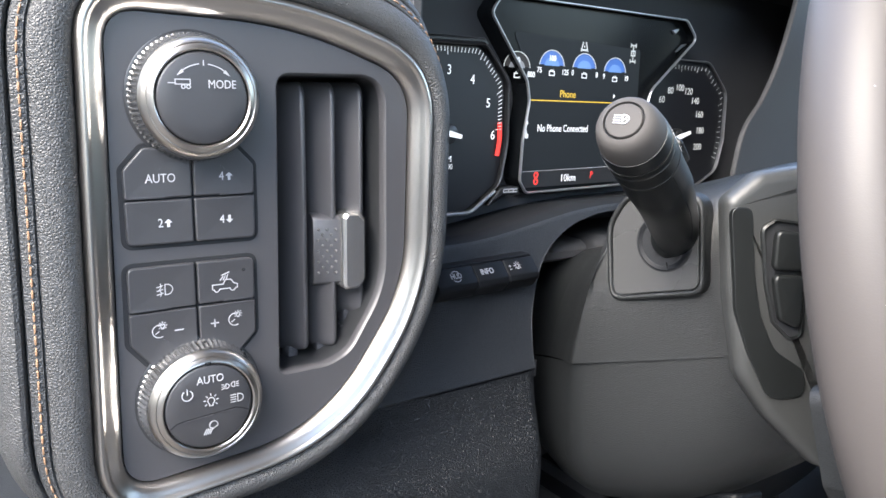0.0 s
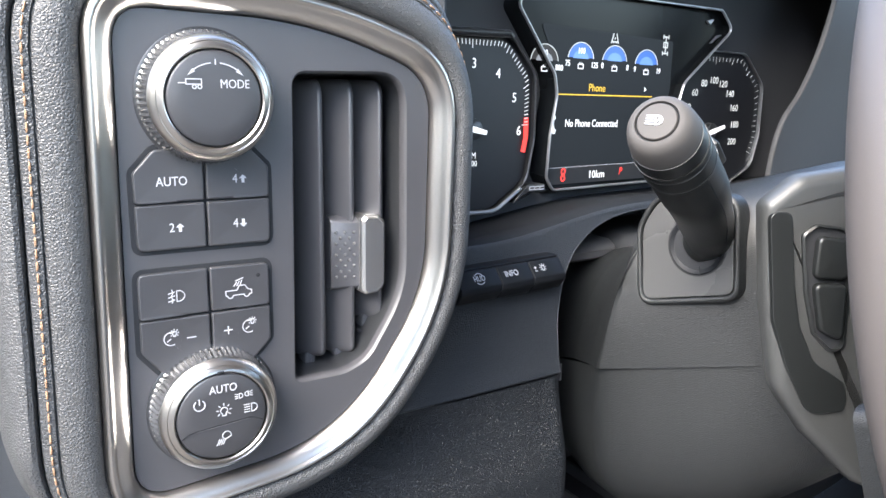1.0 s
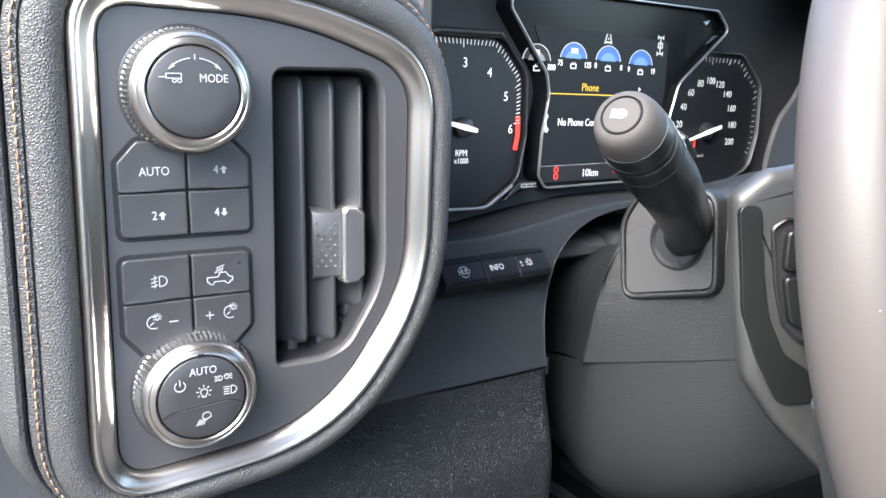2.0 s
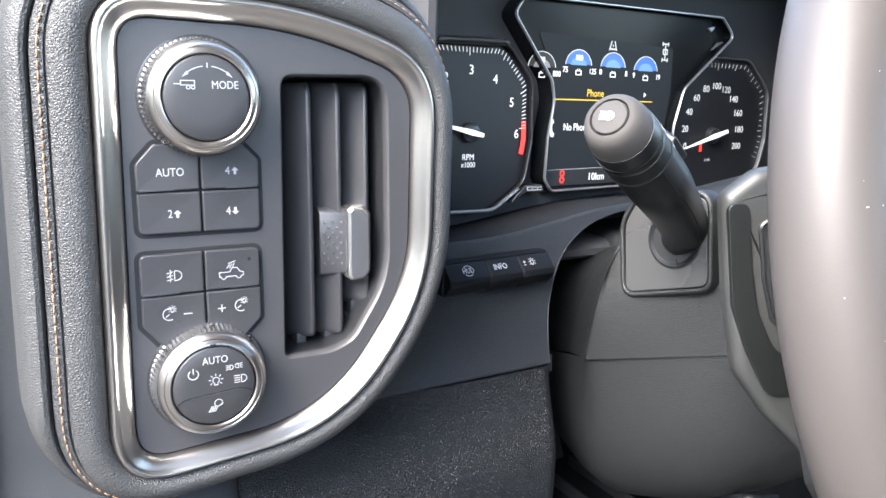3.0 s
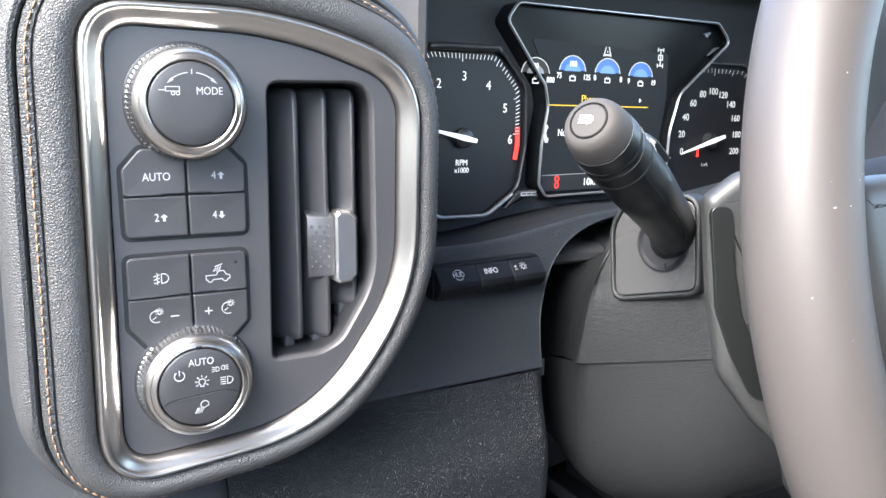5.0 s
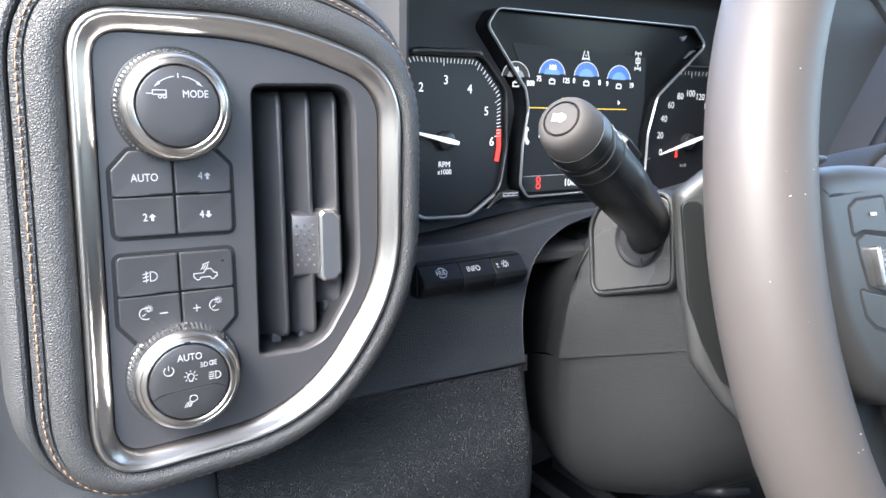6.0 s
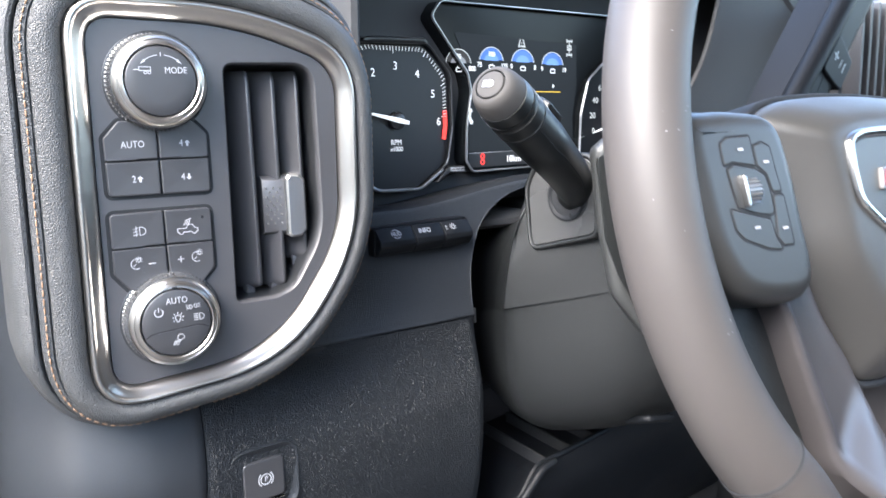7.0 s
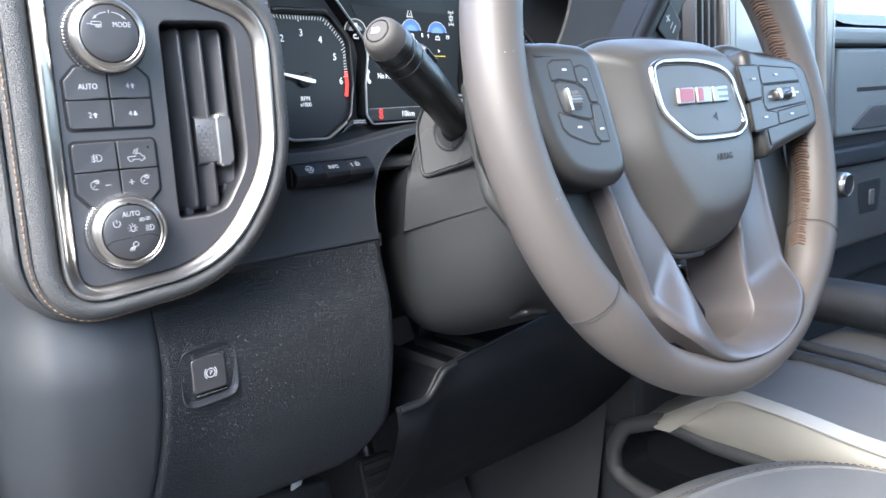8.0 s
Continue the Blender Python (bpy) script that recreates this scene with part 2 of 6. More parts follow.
def tube(path, r, n=10, closed=False, bm=None, squash=1.0):
    """A tube along 3D points; r: one radius or one for each point."""
    path = [Vector(p) for p in path]
    rs = r if isinstance(r, (list, tuple)) else [r] * len(path)
    loops = []
    up = Vector((0, 0, 1))
    for i, p in enumerate(path):
        a = path[i - 1] if i or closed else p
        b = path[(i + 1) % len(path)] if i < len(path) - 1 or closed else p
        t = (b - a).normalized()
        if abs(t.dot(up)) > 0.95:
            up = Vector((1, 0, 0)) if abs(t.x) < 0.9 else Vector((0, 1, 0))
        s = t.cross(up).normalized()
        w = s.cross(t).normalized()
        up = w
        loops.append([p + rs[i] * (s * math.cos(2 * math.pi * k / n) + w * squash * math.sin(2 * math.pi * k / n)) for k in range(n)])
    if closed:
        loops.append(loops[0])
        bm = loft(loops, ID, bm)
        bmesh.ops.remove_doubles(bm, verts=bm.verts, dist=1e-7)
        return bm
    return loft(loops, ID, bm, cap0=True, cap1=True)


def box(a0, a1, b0, b1, c0, c1, m=ID, bevel=0.0, bm=None):
    r = rounded([(a0, b0), (a1, b0), (a1, b1), (a0, b1)], max(bevel, 1e-5), 3 if bevel else 1)
    return slab(r, c0, c1, bevel * 0.8 if bevel else 1e-5, m, bm, steps=2 if bevel else 1)


def sheet(func, nu, nv, bm=None):
    """A grid of func(u, v), u and v from 0 to 1."""
    bm = bm or bmesh.new()
    g = [[bm.verts.new(func(i / nu, j / nv)) for j in range(nv + 1)] for i in range(nu + 1)]
    for i in range(nu):
        for j in range(nv):
            bm.faces.new((g[i][j], g[i + 1][j], g[i + 1][j + 1], g[i][j + 1]))
    return bm


def strokes(lines, w, m, at=(0, 0), scale=1.0, c=0.0, thick=0.00012, bm=None):
    """Printed lines: ribbons of width w along polylines given in the frame's plane."""
    bm = bm or bmesh.new()
    for ln in lines:
        p = [Vector((at[0] + q[0] * scale, at[1] + q[1] * scale)) for q in ln]
        shut = (p[0] - p[-1]).length < 1e-7 and len(p) > 3
        if shut:
            p = p[:-1]
        rows = []
        for i, q in enumerate(p):
            a = p[i - 1] if i or shut else q
            b = p[(i + 1) % len(p)] if i < len(p) - 1 or shut else q
            e1 = (q - a) if (q - a).length > 1e-9 else (b - q)
            e2 = (b - q) if (b - q).length > 1e-9 else (q - a)
            e1, e2 = e1.normalized(), e2.normalized()
            n1, n2 = Vector((-e1.y, e1.x)), Vector((-e2.y, e2.x))
            k = n1 + n2
            k = n1 if k.length < 1e-3 else k.normalized()
            d = k * (w / 2 / max(0.5, k.dot(n1)))
            rows.append([(q.x - d.x, q.y - d.y, c), (q.x - d.x, q.y - d.y, c + thick), (q.x + d.x, q.y + d.y, c + thick), (q.x + d.x, q.y + d.y, c)])
        if shut:
            rows.append(rows[0])
        loft(rows, m, bm, cap0=not shut, cap1=not shut)
    return bm


def fills(polys, m, at=(0, 0), scale=1.0, c=0.0, thick=0.00012, bm=None):
    bm = bm or bmesh.new()
    for pl in polys:
        o = ccw([(at[0] + x * scale, at[1] + y * scale) for x, y in pl])
        loft([[(x, y, c) for x, y in o], [(x, y, c + thick) for x, y in o]], m, bm, cap0=True, cap1=True)
    return bm


def arc(cx, cy, r, a0, a1, n=16, ry=None):
    return [(cx + r * math.cos(radians(a0 + (a1 - a0) * k / n)), cy + (ry or r) * math.sin(radians(a0 + (a1 - a0) * k / n))) for k in range(n + 1)]


def words(body, size, m, at=(0, 0), c=0.0, thick=0.00012, align="CENTER", narrow=0.9, bold=0.0, slant=0.0):
    cu = bpy.data.curves.new("words", "FONT")
    cu.body, cu.size, cu.align_x, cu.align_y = body, size, align, "CENTER"
    cu.extrude, cu.resolution_u, cu.offset, cu.shear = thick / 2, 3, bold, slant
    tmp = new("words", cu)
    me = bpy.data.meshes.new_from_object(tmp.evaluated_get(bpy.context.evaluated_depsgraph_get()))
    bm = bmesh.new()
    bm.from_mesh(me)
    bpy.data.objects.remove(tmp)
    bpy.data.curves.remove(cu)
    bpy.data.meshes.remove(me)
    bm.transform(m @ Matrix.Translation((at[0], at[1], c + thick / 2)) @ Matrix.Diagonal((narrow, 1, 1, 1)))
    return bm


def merge(*bms):
    first = bms[0]
    for b in bms[1:]:
        me = bpy.data.meshes.new("tmp")
        b.to_mesh(me)
        first.from_mesh(me)
        b.free()
        bpy.data.meshes.remove(me)
    return first


def stitch_line(path, normal, length, gap, r, bm=None):
    """Single stitches laid along 3D points, each bowed a little out of the surface."""
    bm = bm or bmesh.new()
    path = [Vector(p) for p in path]
    d = [0.0]
    for a, b in zip(path, path[1:]):
        d.append(d[-1] + (b - a).length)

    def at(s):
        j = 0
        while j < len(d) - 2 and d[j + 1] < s:
            j += 1
        return path[j].lerp(path[j + 1], (s - d[j]) / max(d[j + 1] - d[j], 1e-9))
    s = 0.0
    nv = Vector(normal).normalized()
    while s + length < d[-1]:
        p0, p2 = at(s), at(s + length)
        p1 = (p0 + p2) / 2
        tube([p0 - nv * r, p0.lerp(p2, 0.2) + nv * r * 0.5, p1 + nv * r * 0.8, p0.lerp(p2, 0.8) + nv * r * 0.5, p2 - nv * r], [r * 0.6, r, r, r, r * 0.6], 6, bm=bm)
        s += length + gap
    return bm


def plate(outer, holes, c, m, bm=None):
    """A flat face with holes."""
    bm = bm or bmesh.new()
    edges = []
    for lp in [outer] + holes:
        vs = [bm.verts.new(m @ Vector((x, y, c))) for x, y in lp]
        edges += [bm.edges.new((vs[i - 1], vs[i])) for i in range(len(vs))]
    bmesh.ops.triangle_fill(bm, use_beauty=True, edges=edges)
    return bm


def polar(outline, n, centre):
    """An outline sampled at n even angles about a centre."""
    pts = ccw(outline)
    out = []
    for k in range(n):
        a = 2 * math.pi * k / n
        d = Vector((math.cos(a), math.sin(a)))
        best = 0.0
        for p, q in zip(pts, pts[1:] + pts[:1]):
            px, py, qx, qy = p[0] - centre[0], p[1] - centre[1], q[0] - centre[0], q[1] - centre[1]
            ex, ey = qx - px, qy - py
            den = d.x * ey - d.y * ex
            if abs(den) < 1e-12:
                continue
            t = (px * ey - py * ex) / den
            s = (px * d.y - py * d.x) / den
            if t > 0 and -1e-6 <= s <= 1 + 1e-6:
                best = max(best, t)
        out.append((centre[0] + d.x * best, centre[1] + d.y * best))
    return out


# ---- the leather pod at the dashboard's end, with its chrome bezel ----
PF = facing(0.3345)
MID = (0.178, 0.73)
BEZ_OUT = rounded([(0.1112, 0.8213), (0.188, 0.8208), (0.2467, 0.8005), (0.2450, 0.7000), (0.2030, 0.6420), (0.1072, 0.6325)], [0.020, 0.2, 0.036, 0.10, 0.10, 0.023], 12)
BEZ_IN = rounded([(0.1203, 0.8128), (0.187, 0.8108), (0.2370, 0.7925), (0.2354, 0.7045), (0.1960, 0.6480), (0.1168, 0.6418)], [0.012, 0.2, 0.023, 0.075, 0.075, 0.013], 12)
NP = 200
bo, bi = polar(BEZ_OUT, NP, MID), polar(BEZ_IN, NP, MID)

pod = thing("dash_pod", (0.17, 0.4, 0.62), "black grained leather pod with tan stitching at the dashboard's end", "dashboard pod")


def ease(e0, e1, x):
    t = min(1, max(0, (x - e0) / (e1 - e0)))
    return t * t * (3 - 2 * t)


def wide(x, z):
    """1 where the pad is broad (door side and top), 0 where it rolls over at once."""
    left = ease(0.135, 0.108, x)
    top = ease(0.785, 0.82, z) * ease(0.262, 0.235, x)
    low = ease(0.63, 0.665, z)
    return max(left * (0.25 + 0.75 * low), top)


def pod_loop(dn, cn, dw, cw):
    """A loop round the bezel: offset and depth where narrow, and where wide."""
    g = grow(bo, 1.0)
    out = []
    for (x, z), (gx, gz) in zip(bo, g):
        w = wide(x, z)
        d = dn + (dw - dn) * w
        k = Vector((gx - x, gz - z)).normalized() * d
        out.append((x + k.x, z + k.y, cn + (cw - cn) * w))
    # even out the spacing round tight corners
    for _ in range(3):
        out = [tuple((a + 2 * b + c) / 4 for a, b, c in zip(out[i - 1], out[i], out[(i + 1) % NP])) for i in range(NP)]
    return out


# rows of offset and depth: the roll beside the bezel, the stitched welt, the outer roll
pod_rows = [(-0.001, -0.004, -0.001, -0.004), (0.0001, -0.0006, 0.0001, -0.0006), (0.0005, 0.0012, 0.0006, 0.0012), (0.0014, 0.0028, 0.0018, 0.0030),
            (0.0030, 0.0040, 0.0040, 0.0042), (0.0052, 0.0042, 0.0068, 0.0044), (0.0074, 0.0034, 0.0098, 0.0038), (0.0092, 0.0020, 0.0120, 0.0030), (0.0102, 0.0006, 0.0132, 0.0024),
            (0.0108, -0.0006, 0.0138, 0.0013), (0.0113, -0.0016, 0.0144, 0.0023), (0.0118, -0.0030, 0.0156, 0.0023), (0.0123, -0.0044, 0.0172, 0.0017), (0.0127, -0.0056, 0.0186, 0.0010),
            (0.0129, -0.0066, 0.0190, -0.0016), (0.0131, -0.0074, 0.0195, 0.0004), (0.0134, -0.0088, 0.0204, 0.0017), (0.0137, -0.0105, 0.0220, 0.0021), (0.0139, -0.0125, 0.0240, 0.0011),
            (0.0141, -0.016, 0.0262, -0.0024), (0.0143, -0.022, 0.0282, -0.0090), (0.0144, -0.035, 0.0300, -0.026), (0.014, -0.075, 0.0315, -0.065)]
part("padded_skin", loft([pod_loop(*r) for r in pod_rows], PF), PAD, pod)
groove = pod_loop(0.0120, -0.0036, 0.0162, 0.0022)
seam_path = [PF @ Vector((p[0], p[1], p[2] + 0.0002)) for p in groove]
start = min(range(NP), key=lambda i: (seam_path[i] - Vector((0.16, 0.34, 0.6))).length)
part("stitching", stitch_line((seam_path[start:] + seam_path[:start])[::-1], (0, -1, 0), 0.0030, 0.0009, 0.00034), THREAD, pod, "tan stitching thread")

panel = thing("lamp_control_unit", (0.17, 0.3345, 0.64), "dark grey switch panel in a satin chrome bezel beside the wheel", "control unit")
prof = [(0.0, -0.006), (0.0, 0.0012), (0.02, 0.0027), (0.07, 0.0039), (0.14, 0.0046), (0.21, 0.0048), (0.28, 0.0046), (0.33, 0.0041), (0.37, 0.0037), (0.42, 0.0034), (0.55, 0.0029), (0.70, 0.0022), (0.84, 0.0013), (0.93, 0.0003), (1.0, -0.0014), (1.0, -0.008)]
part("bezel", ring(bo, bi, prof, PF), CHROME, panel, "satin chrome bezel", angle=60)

VENT = rounded([(0.1802, 0.7926), (0.2252, 0.7930), (0.2258, 0.7060), (0.2090, 0.6795), (0.1990, 0.6757), (0.1785, 0.6757)], [0.0050, 0.012, 0.045, 0.05, 0.02, 0.0030], 8)
SINK1 = grow(VENT, 0.001)
face_out = grow(ccw(BEZ_IN), -0.0004)
FC = -0.0015
bm = plate(face_out, [SINK1], FC, PF)
loft([[(x, y, FC) for x, y in face_out], [(x, y, -0.006) for x, y in face_out]], PF, bm)
loft([[(x, y, FC) for x, y in SINK1], [(x, y, FC - 0.0006) for x, y in grow(VENT, 0.0004)], [(x, y, FC - 0.0016) for x, y in VENT], [(x, y, FC - 0.0040) for x, y in grow(VENT, -0.0002)]], PF, bm)
bmesh.ops.remove_doubles(bm, verts=bm.verts, dist=1e-6)
faceplate = part("faceplate", bm, FACE, panel, angle=30)
part("vent_duct", loft([[(x, y, c) for x, y in grow(VENT, -d)] for d, c in ((0.0002, FC - 0.0040), (0.0006, -0.020), (0.002, -0.055))], PF, cap1=True), GLOSS, panel, "dark duct behind the slats")

# ---- turning knobs ----
def knob(name, at, r, label):
    k = thing(name, (at[0], 0.334, at[1]), label, "knob", group="turning knobs of the switch panel")
    m = PF @ Matrix.Translation((at[0], at[1], 0))
    part("seat", turned([(r + 0.0012, -0.003), (r + 0.0012, -0.0010), (r + 0.0005, -0.0006), (r - 0.002, -0.0006)], m, 72), GLOSS, k)
    teeth, sub = 72, 6
    loops = []
    for rr, c, amp in ((0.0005, -0.0008, 0), (0.0005, -0.0002, 1), (0.0002, 0.0014, 1), (-0.0002, 0.0032, 1), (-0.0006, 0.0050, 1), (-0.0009, 0.0062, 0.7), (-0.0013, 0.0075, 0.0)):
        lp = []
        for i in range(teeth * sub):
            a = 2 * math.pi * i / (teeth * sub)
            h = abs((i % sub) / sub * 2 - 1)
            q = r + rr - 0.0008 * amp * min(1, 1.4 * (1 - h))
            lp.append((q * math.cos(a), q * math.sin(a), c))
        loops.append(lp)
    part("grip", loft(loops, m, cap0=True), BRIGHT, k, "knurled chrome grip", angle=25)
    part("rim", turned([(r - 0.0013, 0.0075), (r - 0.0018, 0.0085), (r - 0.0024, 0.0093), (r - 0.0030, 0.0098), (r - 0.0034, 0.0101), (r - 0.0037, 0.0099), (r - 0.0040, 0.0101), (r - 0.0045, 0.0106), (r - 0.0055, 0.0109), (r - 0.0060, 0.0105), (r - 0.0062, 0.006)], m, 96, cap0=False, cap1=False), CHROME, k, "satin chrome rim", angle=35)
    cap = r - 0.0064
    part("cap", turned([(cap, 0.006), (cap, 0.0098), (cap - 0.0003, 0.0104), (cap - 0.0009, 0.0107), (cap * 0.6, 0.0109), (cap * 0.2, 0.0110)], m, 72), BUTTON, k, "dark grey plastic cap")
    return k, m


CAPC = 0.0112
mode_knob, MK = knob("mode_knob", (0.1486, 0.7840), 0.0220, "chrome knurled drive mode knob with dark grey cap")
T = MK
def printed(bm, parent, name="symbol", mat=None):
    return part(name, bm, mat or PRINT, parent, smooth=False)


printed(words("MODE", 0.0040, T, (0.0065, 0.0046), CAPC, narrow=0.86), mode_knob, "lettering")
printed(strokes([[(-0.0116, 0.0050), (-0.0092, 0.0050), (-0.0092, 0.0062), (-0.0043, 0.0062), (-0.0043, 0.0046), (-0.0092, 0.0046), (-0.0092, 0.0050)], arc(-0.0066, 0.0038, 0.00062, 0, 360, 12), arc(-0.0049, 0.0038, 0.00062, 0, 360, 12)], 0.00032, T, c=CAPC), mode_knob)
printed(strokes([arc(0.0004, -0.0008, 0.0122, 97, 128, 10), arc(0.0004, -0.0008, 0.0122, 83, 52, 10), [(0.0004, 0.0108), (0.0004, 0.0126)]], 0.00034, T, c=CAPC), mode_knob)
printed(fills([[(-0.0086, 0.0074), (-0.0062, 0.0086), (-0.0069, 0.0096)], [(0.0094, 0.0074), (0.0070, 0.0086), (0.0077, 0.0096)]], T, c=CAPC), mode_knob)

lamp_knob, LK = knob("headlamp_knob", (0.1460, 0.6731), 0.0224, "chrome knurled headlamp knob with dark grey cap")
T = LK
printed(words("AUTO", 0.0042, T, (0.0005, 0.0106), CAPC, narrow=0.84), lamp_knob, "lettering")


def bulb(r, rays, ray):
    out = [arc(0, 0, r, -60, 240, 18), [(r * 0.5, -r * 0.85), (r * 0.5, -r * 1.5), (-r * 0.5, -r * 1.5), (-r * 0.5, -r * 0.85)]]
    for k in range(rays):
        a = radians(-35 + 250 * k / (rays - 1))
        out.append([(r * 1.5 * math.cos(a), r * 1.5 * math.sin(a)), ((r * 1.5 + ray) * math.cos(a), (r * 1.5 + ray) * math.sin(a))])
    return out


def lamp_shape(s, side=1):
    """A headlamp's D shape with its round side to +side."""
    return [[(0, -s), (side * 0.3 * s, -s)] + [(side * (0.3 * s + p[0]), p[1]) for p in arc(0, 0, s * 1.1, -90, 90, 10, s)] + [(0, s), (0, -s)]]


printed(strokes([arc(-0.0080, 0.0060, 0.0019, 125, 415, 18), [(-0.0080, 0.0062), (-0.0080, 0.0084)]], 0.00036, T, c=CAPC), lamp_knob)
printed(strokes(bulb(0.00125, 7, 0.0009), 0.0003, T, (0.0004, 0.0024), 1, CAPC), lamp_knob)
printed(strokes(lamp_shape(0.0009, 1) + [[(-0.0004, d), (-0.0016, d * 1.6)] for d in (-0.0006, 0, 0.0006)], 0.00026, T, (0.0060, 0.0068), 1.0, CAPC), lamp_knob)
printed(strokes(lamp_shape(0.0009, -1) + [[(0.0004, d), (0.0016, d * 1.6)] for d in (-0.0006, 0, 0.0006)], 0.00026, T, (0.0093, 0.0071), 1.0, CAPC), lamp_knob)
printed(strokes(lamp_shape(0.0013, 1) + [[(-0.0005, d), (-0.0024, d)] for d in (-0.0012, -0.0004, 0.0004, 0.0012)], 0.00028, T, (0.0103, 0.0016), 1.15, CAPC), lamp_knob)
printed(strokes([arc(0.0007, 0.0006, 0.0014, -30, 210, 14) + [(0.0004, -0.0006), (0.0019, 0.0001)]] + [[(0.0002 - 0.0006 * k, -0.0006 + 0.0001 * k), (-0.0006 - 0.0007 * k, -0.0024)] for k in range(4)], 0.00028, T, (0.0002, -0.0078), 1.1, CAPC), lamp_knob)
part("divider", strokes([[(-0.0147, -0.0058), (-0.0122, -0.0041), (-0.0098, -0.0036), (0.0095, -0.0022), (0.0117, -0.0028), (0.0146, -0.0042)]], 0.0004, T, c=0.0109, thick=0.0001), VOID, lamp_knob)
part("divider_edge", strokes([[(-0.0095, -0.0040), (0.0095, -0.0026)]], 0.0003, T, c=0.0110, thick=0.00012), FACE, lamp_knob)
part("pointer", box(-0.0012, 0.0012, 0.0163, 0.0172, 0.0095, 0.0110, LK, 0.0002), GLOSS, lamp_knob)


# ---- push buttons ----
def button(poly, radii, label, dish):
    b = thing("push_button", (sum(p[0] for p in poly) / len(poly), 0.334, min(p[1] for p in poly)), label, "button", group="push buttons of the switch panel")
    o = grow(rounded(poly, [max(q, 0.0012) for q in radii], 4), -0.00040)
    part("cap", slab(o, -0.005, 0.0002, 0.0006, PF, steps=4, dome=-0.00025), BUTTON, b, angle=80)
    x0, x1 = min(p[0] for p in poly), max(p[0] for p in poly)
    z, h = dish[1], dish[2]
    a0, a1 = (x0 + 0.0095, x1 - 0.0012) if dish[0] > 0 else (x0 + 0.0012, x1 - 0.0095)
    # the raised finger ledge along the inner edge
    part("finger_ledge", slab([(a0, z), (a1, z), (a1 - 0.0006, z + h), (a0 + 0.0006, z + h)], -0.001, 0.0003, 0.00025, PF, steps=2), BUTTON, b)
    return b


def socket(poly, r):
    o = rounded(poly, r, 5)
    return slab(grow(ccw(o), 0.0013), -0.005, -0.0013, 0.0002, PF)


BC = 0.0001
XM = 0.1466
g1 = [(0.1229, 0.7327), (0.1695, 0.7322), (0.1695, 0.7602), (0.1625, 0.7674), (0.1300, 0.7674), (0.1229, 0.7597)]
g2 = [(0.1222, 0.7255), (0.1685, 0.7252), (0.1685, 0.6955), (0.1612, 0.6880), (0.1285, 0.6885), (0.1218, 0.6970)]
part("socket", socket(g1, 0.003), VOID, panel)
part("socket", socket(g2, 0.003), VOID, panel)
Z1, Z2 = 0.7490, 0.7088
R = 0.0028
b_auto = button([(0.1229, Z1), (XM, Z1), (XM, 0.7674), (0.1300, 0.7674), (0.1229, 0.7597)], [0.0004, 0.0004, 0.0004, R, R], "dark grey button marked AUTO", (-1, Z1 + 0.0003, 0.0009))
b_4h = button([(XM, Z1), (0.1695, Z1), (0.1695, 0.7602), (0.1625, 0.7674), (XM, 0.7674)], [0.0004, 0.0004, R, R, 0.0004], "dark grey button marked 4 with an up arrow", (1, Z1 + 0.0003, 0.0009))
b_2h = button([(0.1229, 0.7327), (XM, 0.7325), (XM, Z1), (0.1229, Z1)], [R, 0.0004, 0.0004, 0.0004], "dark grey button marked 2 with an up arrow", (-1, Z1 - 0.0014, 0.0009))
b_4l = button([(XM, 0.7325), (0.1695, 0.7322), (0.1695, Z1), (XM, Z1)], [0.0004, R, 0.0004, 0.0004], "dark grey button marked 4 with a down arrow", (1, Z1 - 0.0014, 0.0009))
b_fog = button([(0.1222, 0.7255), (XM - 0.0003, 0.7255), (XM - 0.0003, Z2), (0.1220, Z2)], [R, 0.0004, 0.0004, 0.0004], "dark grey fog lamp button", (-1, Z2 + 0.0003, 0.0009))
b_cargo = button([(XM - 0.0003, 0.7255), (0.1685, 0.7252), (0.1685, Z2), (XM - 0.0003, Z2)], [0.0004, R, 0.0004, 0.0004], "dark grey cargo lamp button with a small indicator", (1, Z2 + 0.0003, 0.0009))
b_dim = button([(0.1220, Z2), (XM - 0.0003, Z2), (XM - 0.0003, 0.6882), (0.1285, 0.6885), (0.1218, 0.6970)], [0.0004, 0.0004, 0.0004, R, R], "dark grey button that dims the dials", (-1, Z2 - 0.0014, 0.0009))
b_plus = button([(XM - 0.0003, Z2), (0.1685, Z2), (0.1685, 0.6955), (0.1612, 0.6880), (XM - 0.0003, 0.6882)], [0.0004, 0.0004, R, R, 0.0004], "dark grey button that brightens the dials", (1, Z2 - 0.0014, 0.0009))


def arrow(x, z, s, up=1):
    return [[(x - s * 0.35, z - up * s), (x + s * 0.35, z - up * s), (x + s * 0.35, z + up * 0.1 * s), (x + s, z + up * 0.1 * s), (x, z + up * s), (x - s, z + up * 0.1 * s), (x - s * 0.35, z + up * 0.1 * s)]]


printed(words("AUTO", 0.0044, PF, (0.1356, 0.7562), BC, narrow=0.84), b_auto, "lettering")
printed(words("4", 0.0044, PF, (0.1570, 0.7561), BC, narrow=0.85), b_4h, "lettering")
printed(fills(arrow(0.1598, 0.7561, 0.0014), PF, c=BC), b_4h)
printed(words("2", 0.0044, PF, (0.1348, 0.7404), BC, narrow=0.85), b_2h, "lettering")
printed(fills(arrow(0.1375, 0.7404, 0.0014), PF, c=BC), b_2h)
printed(words("4", 0.0044, PF, (0.1567, 0.7403), BC, narrow=0.85), b_4l, "lettering")
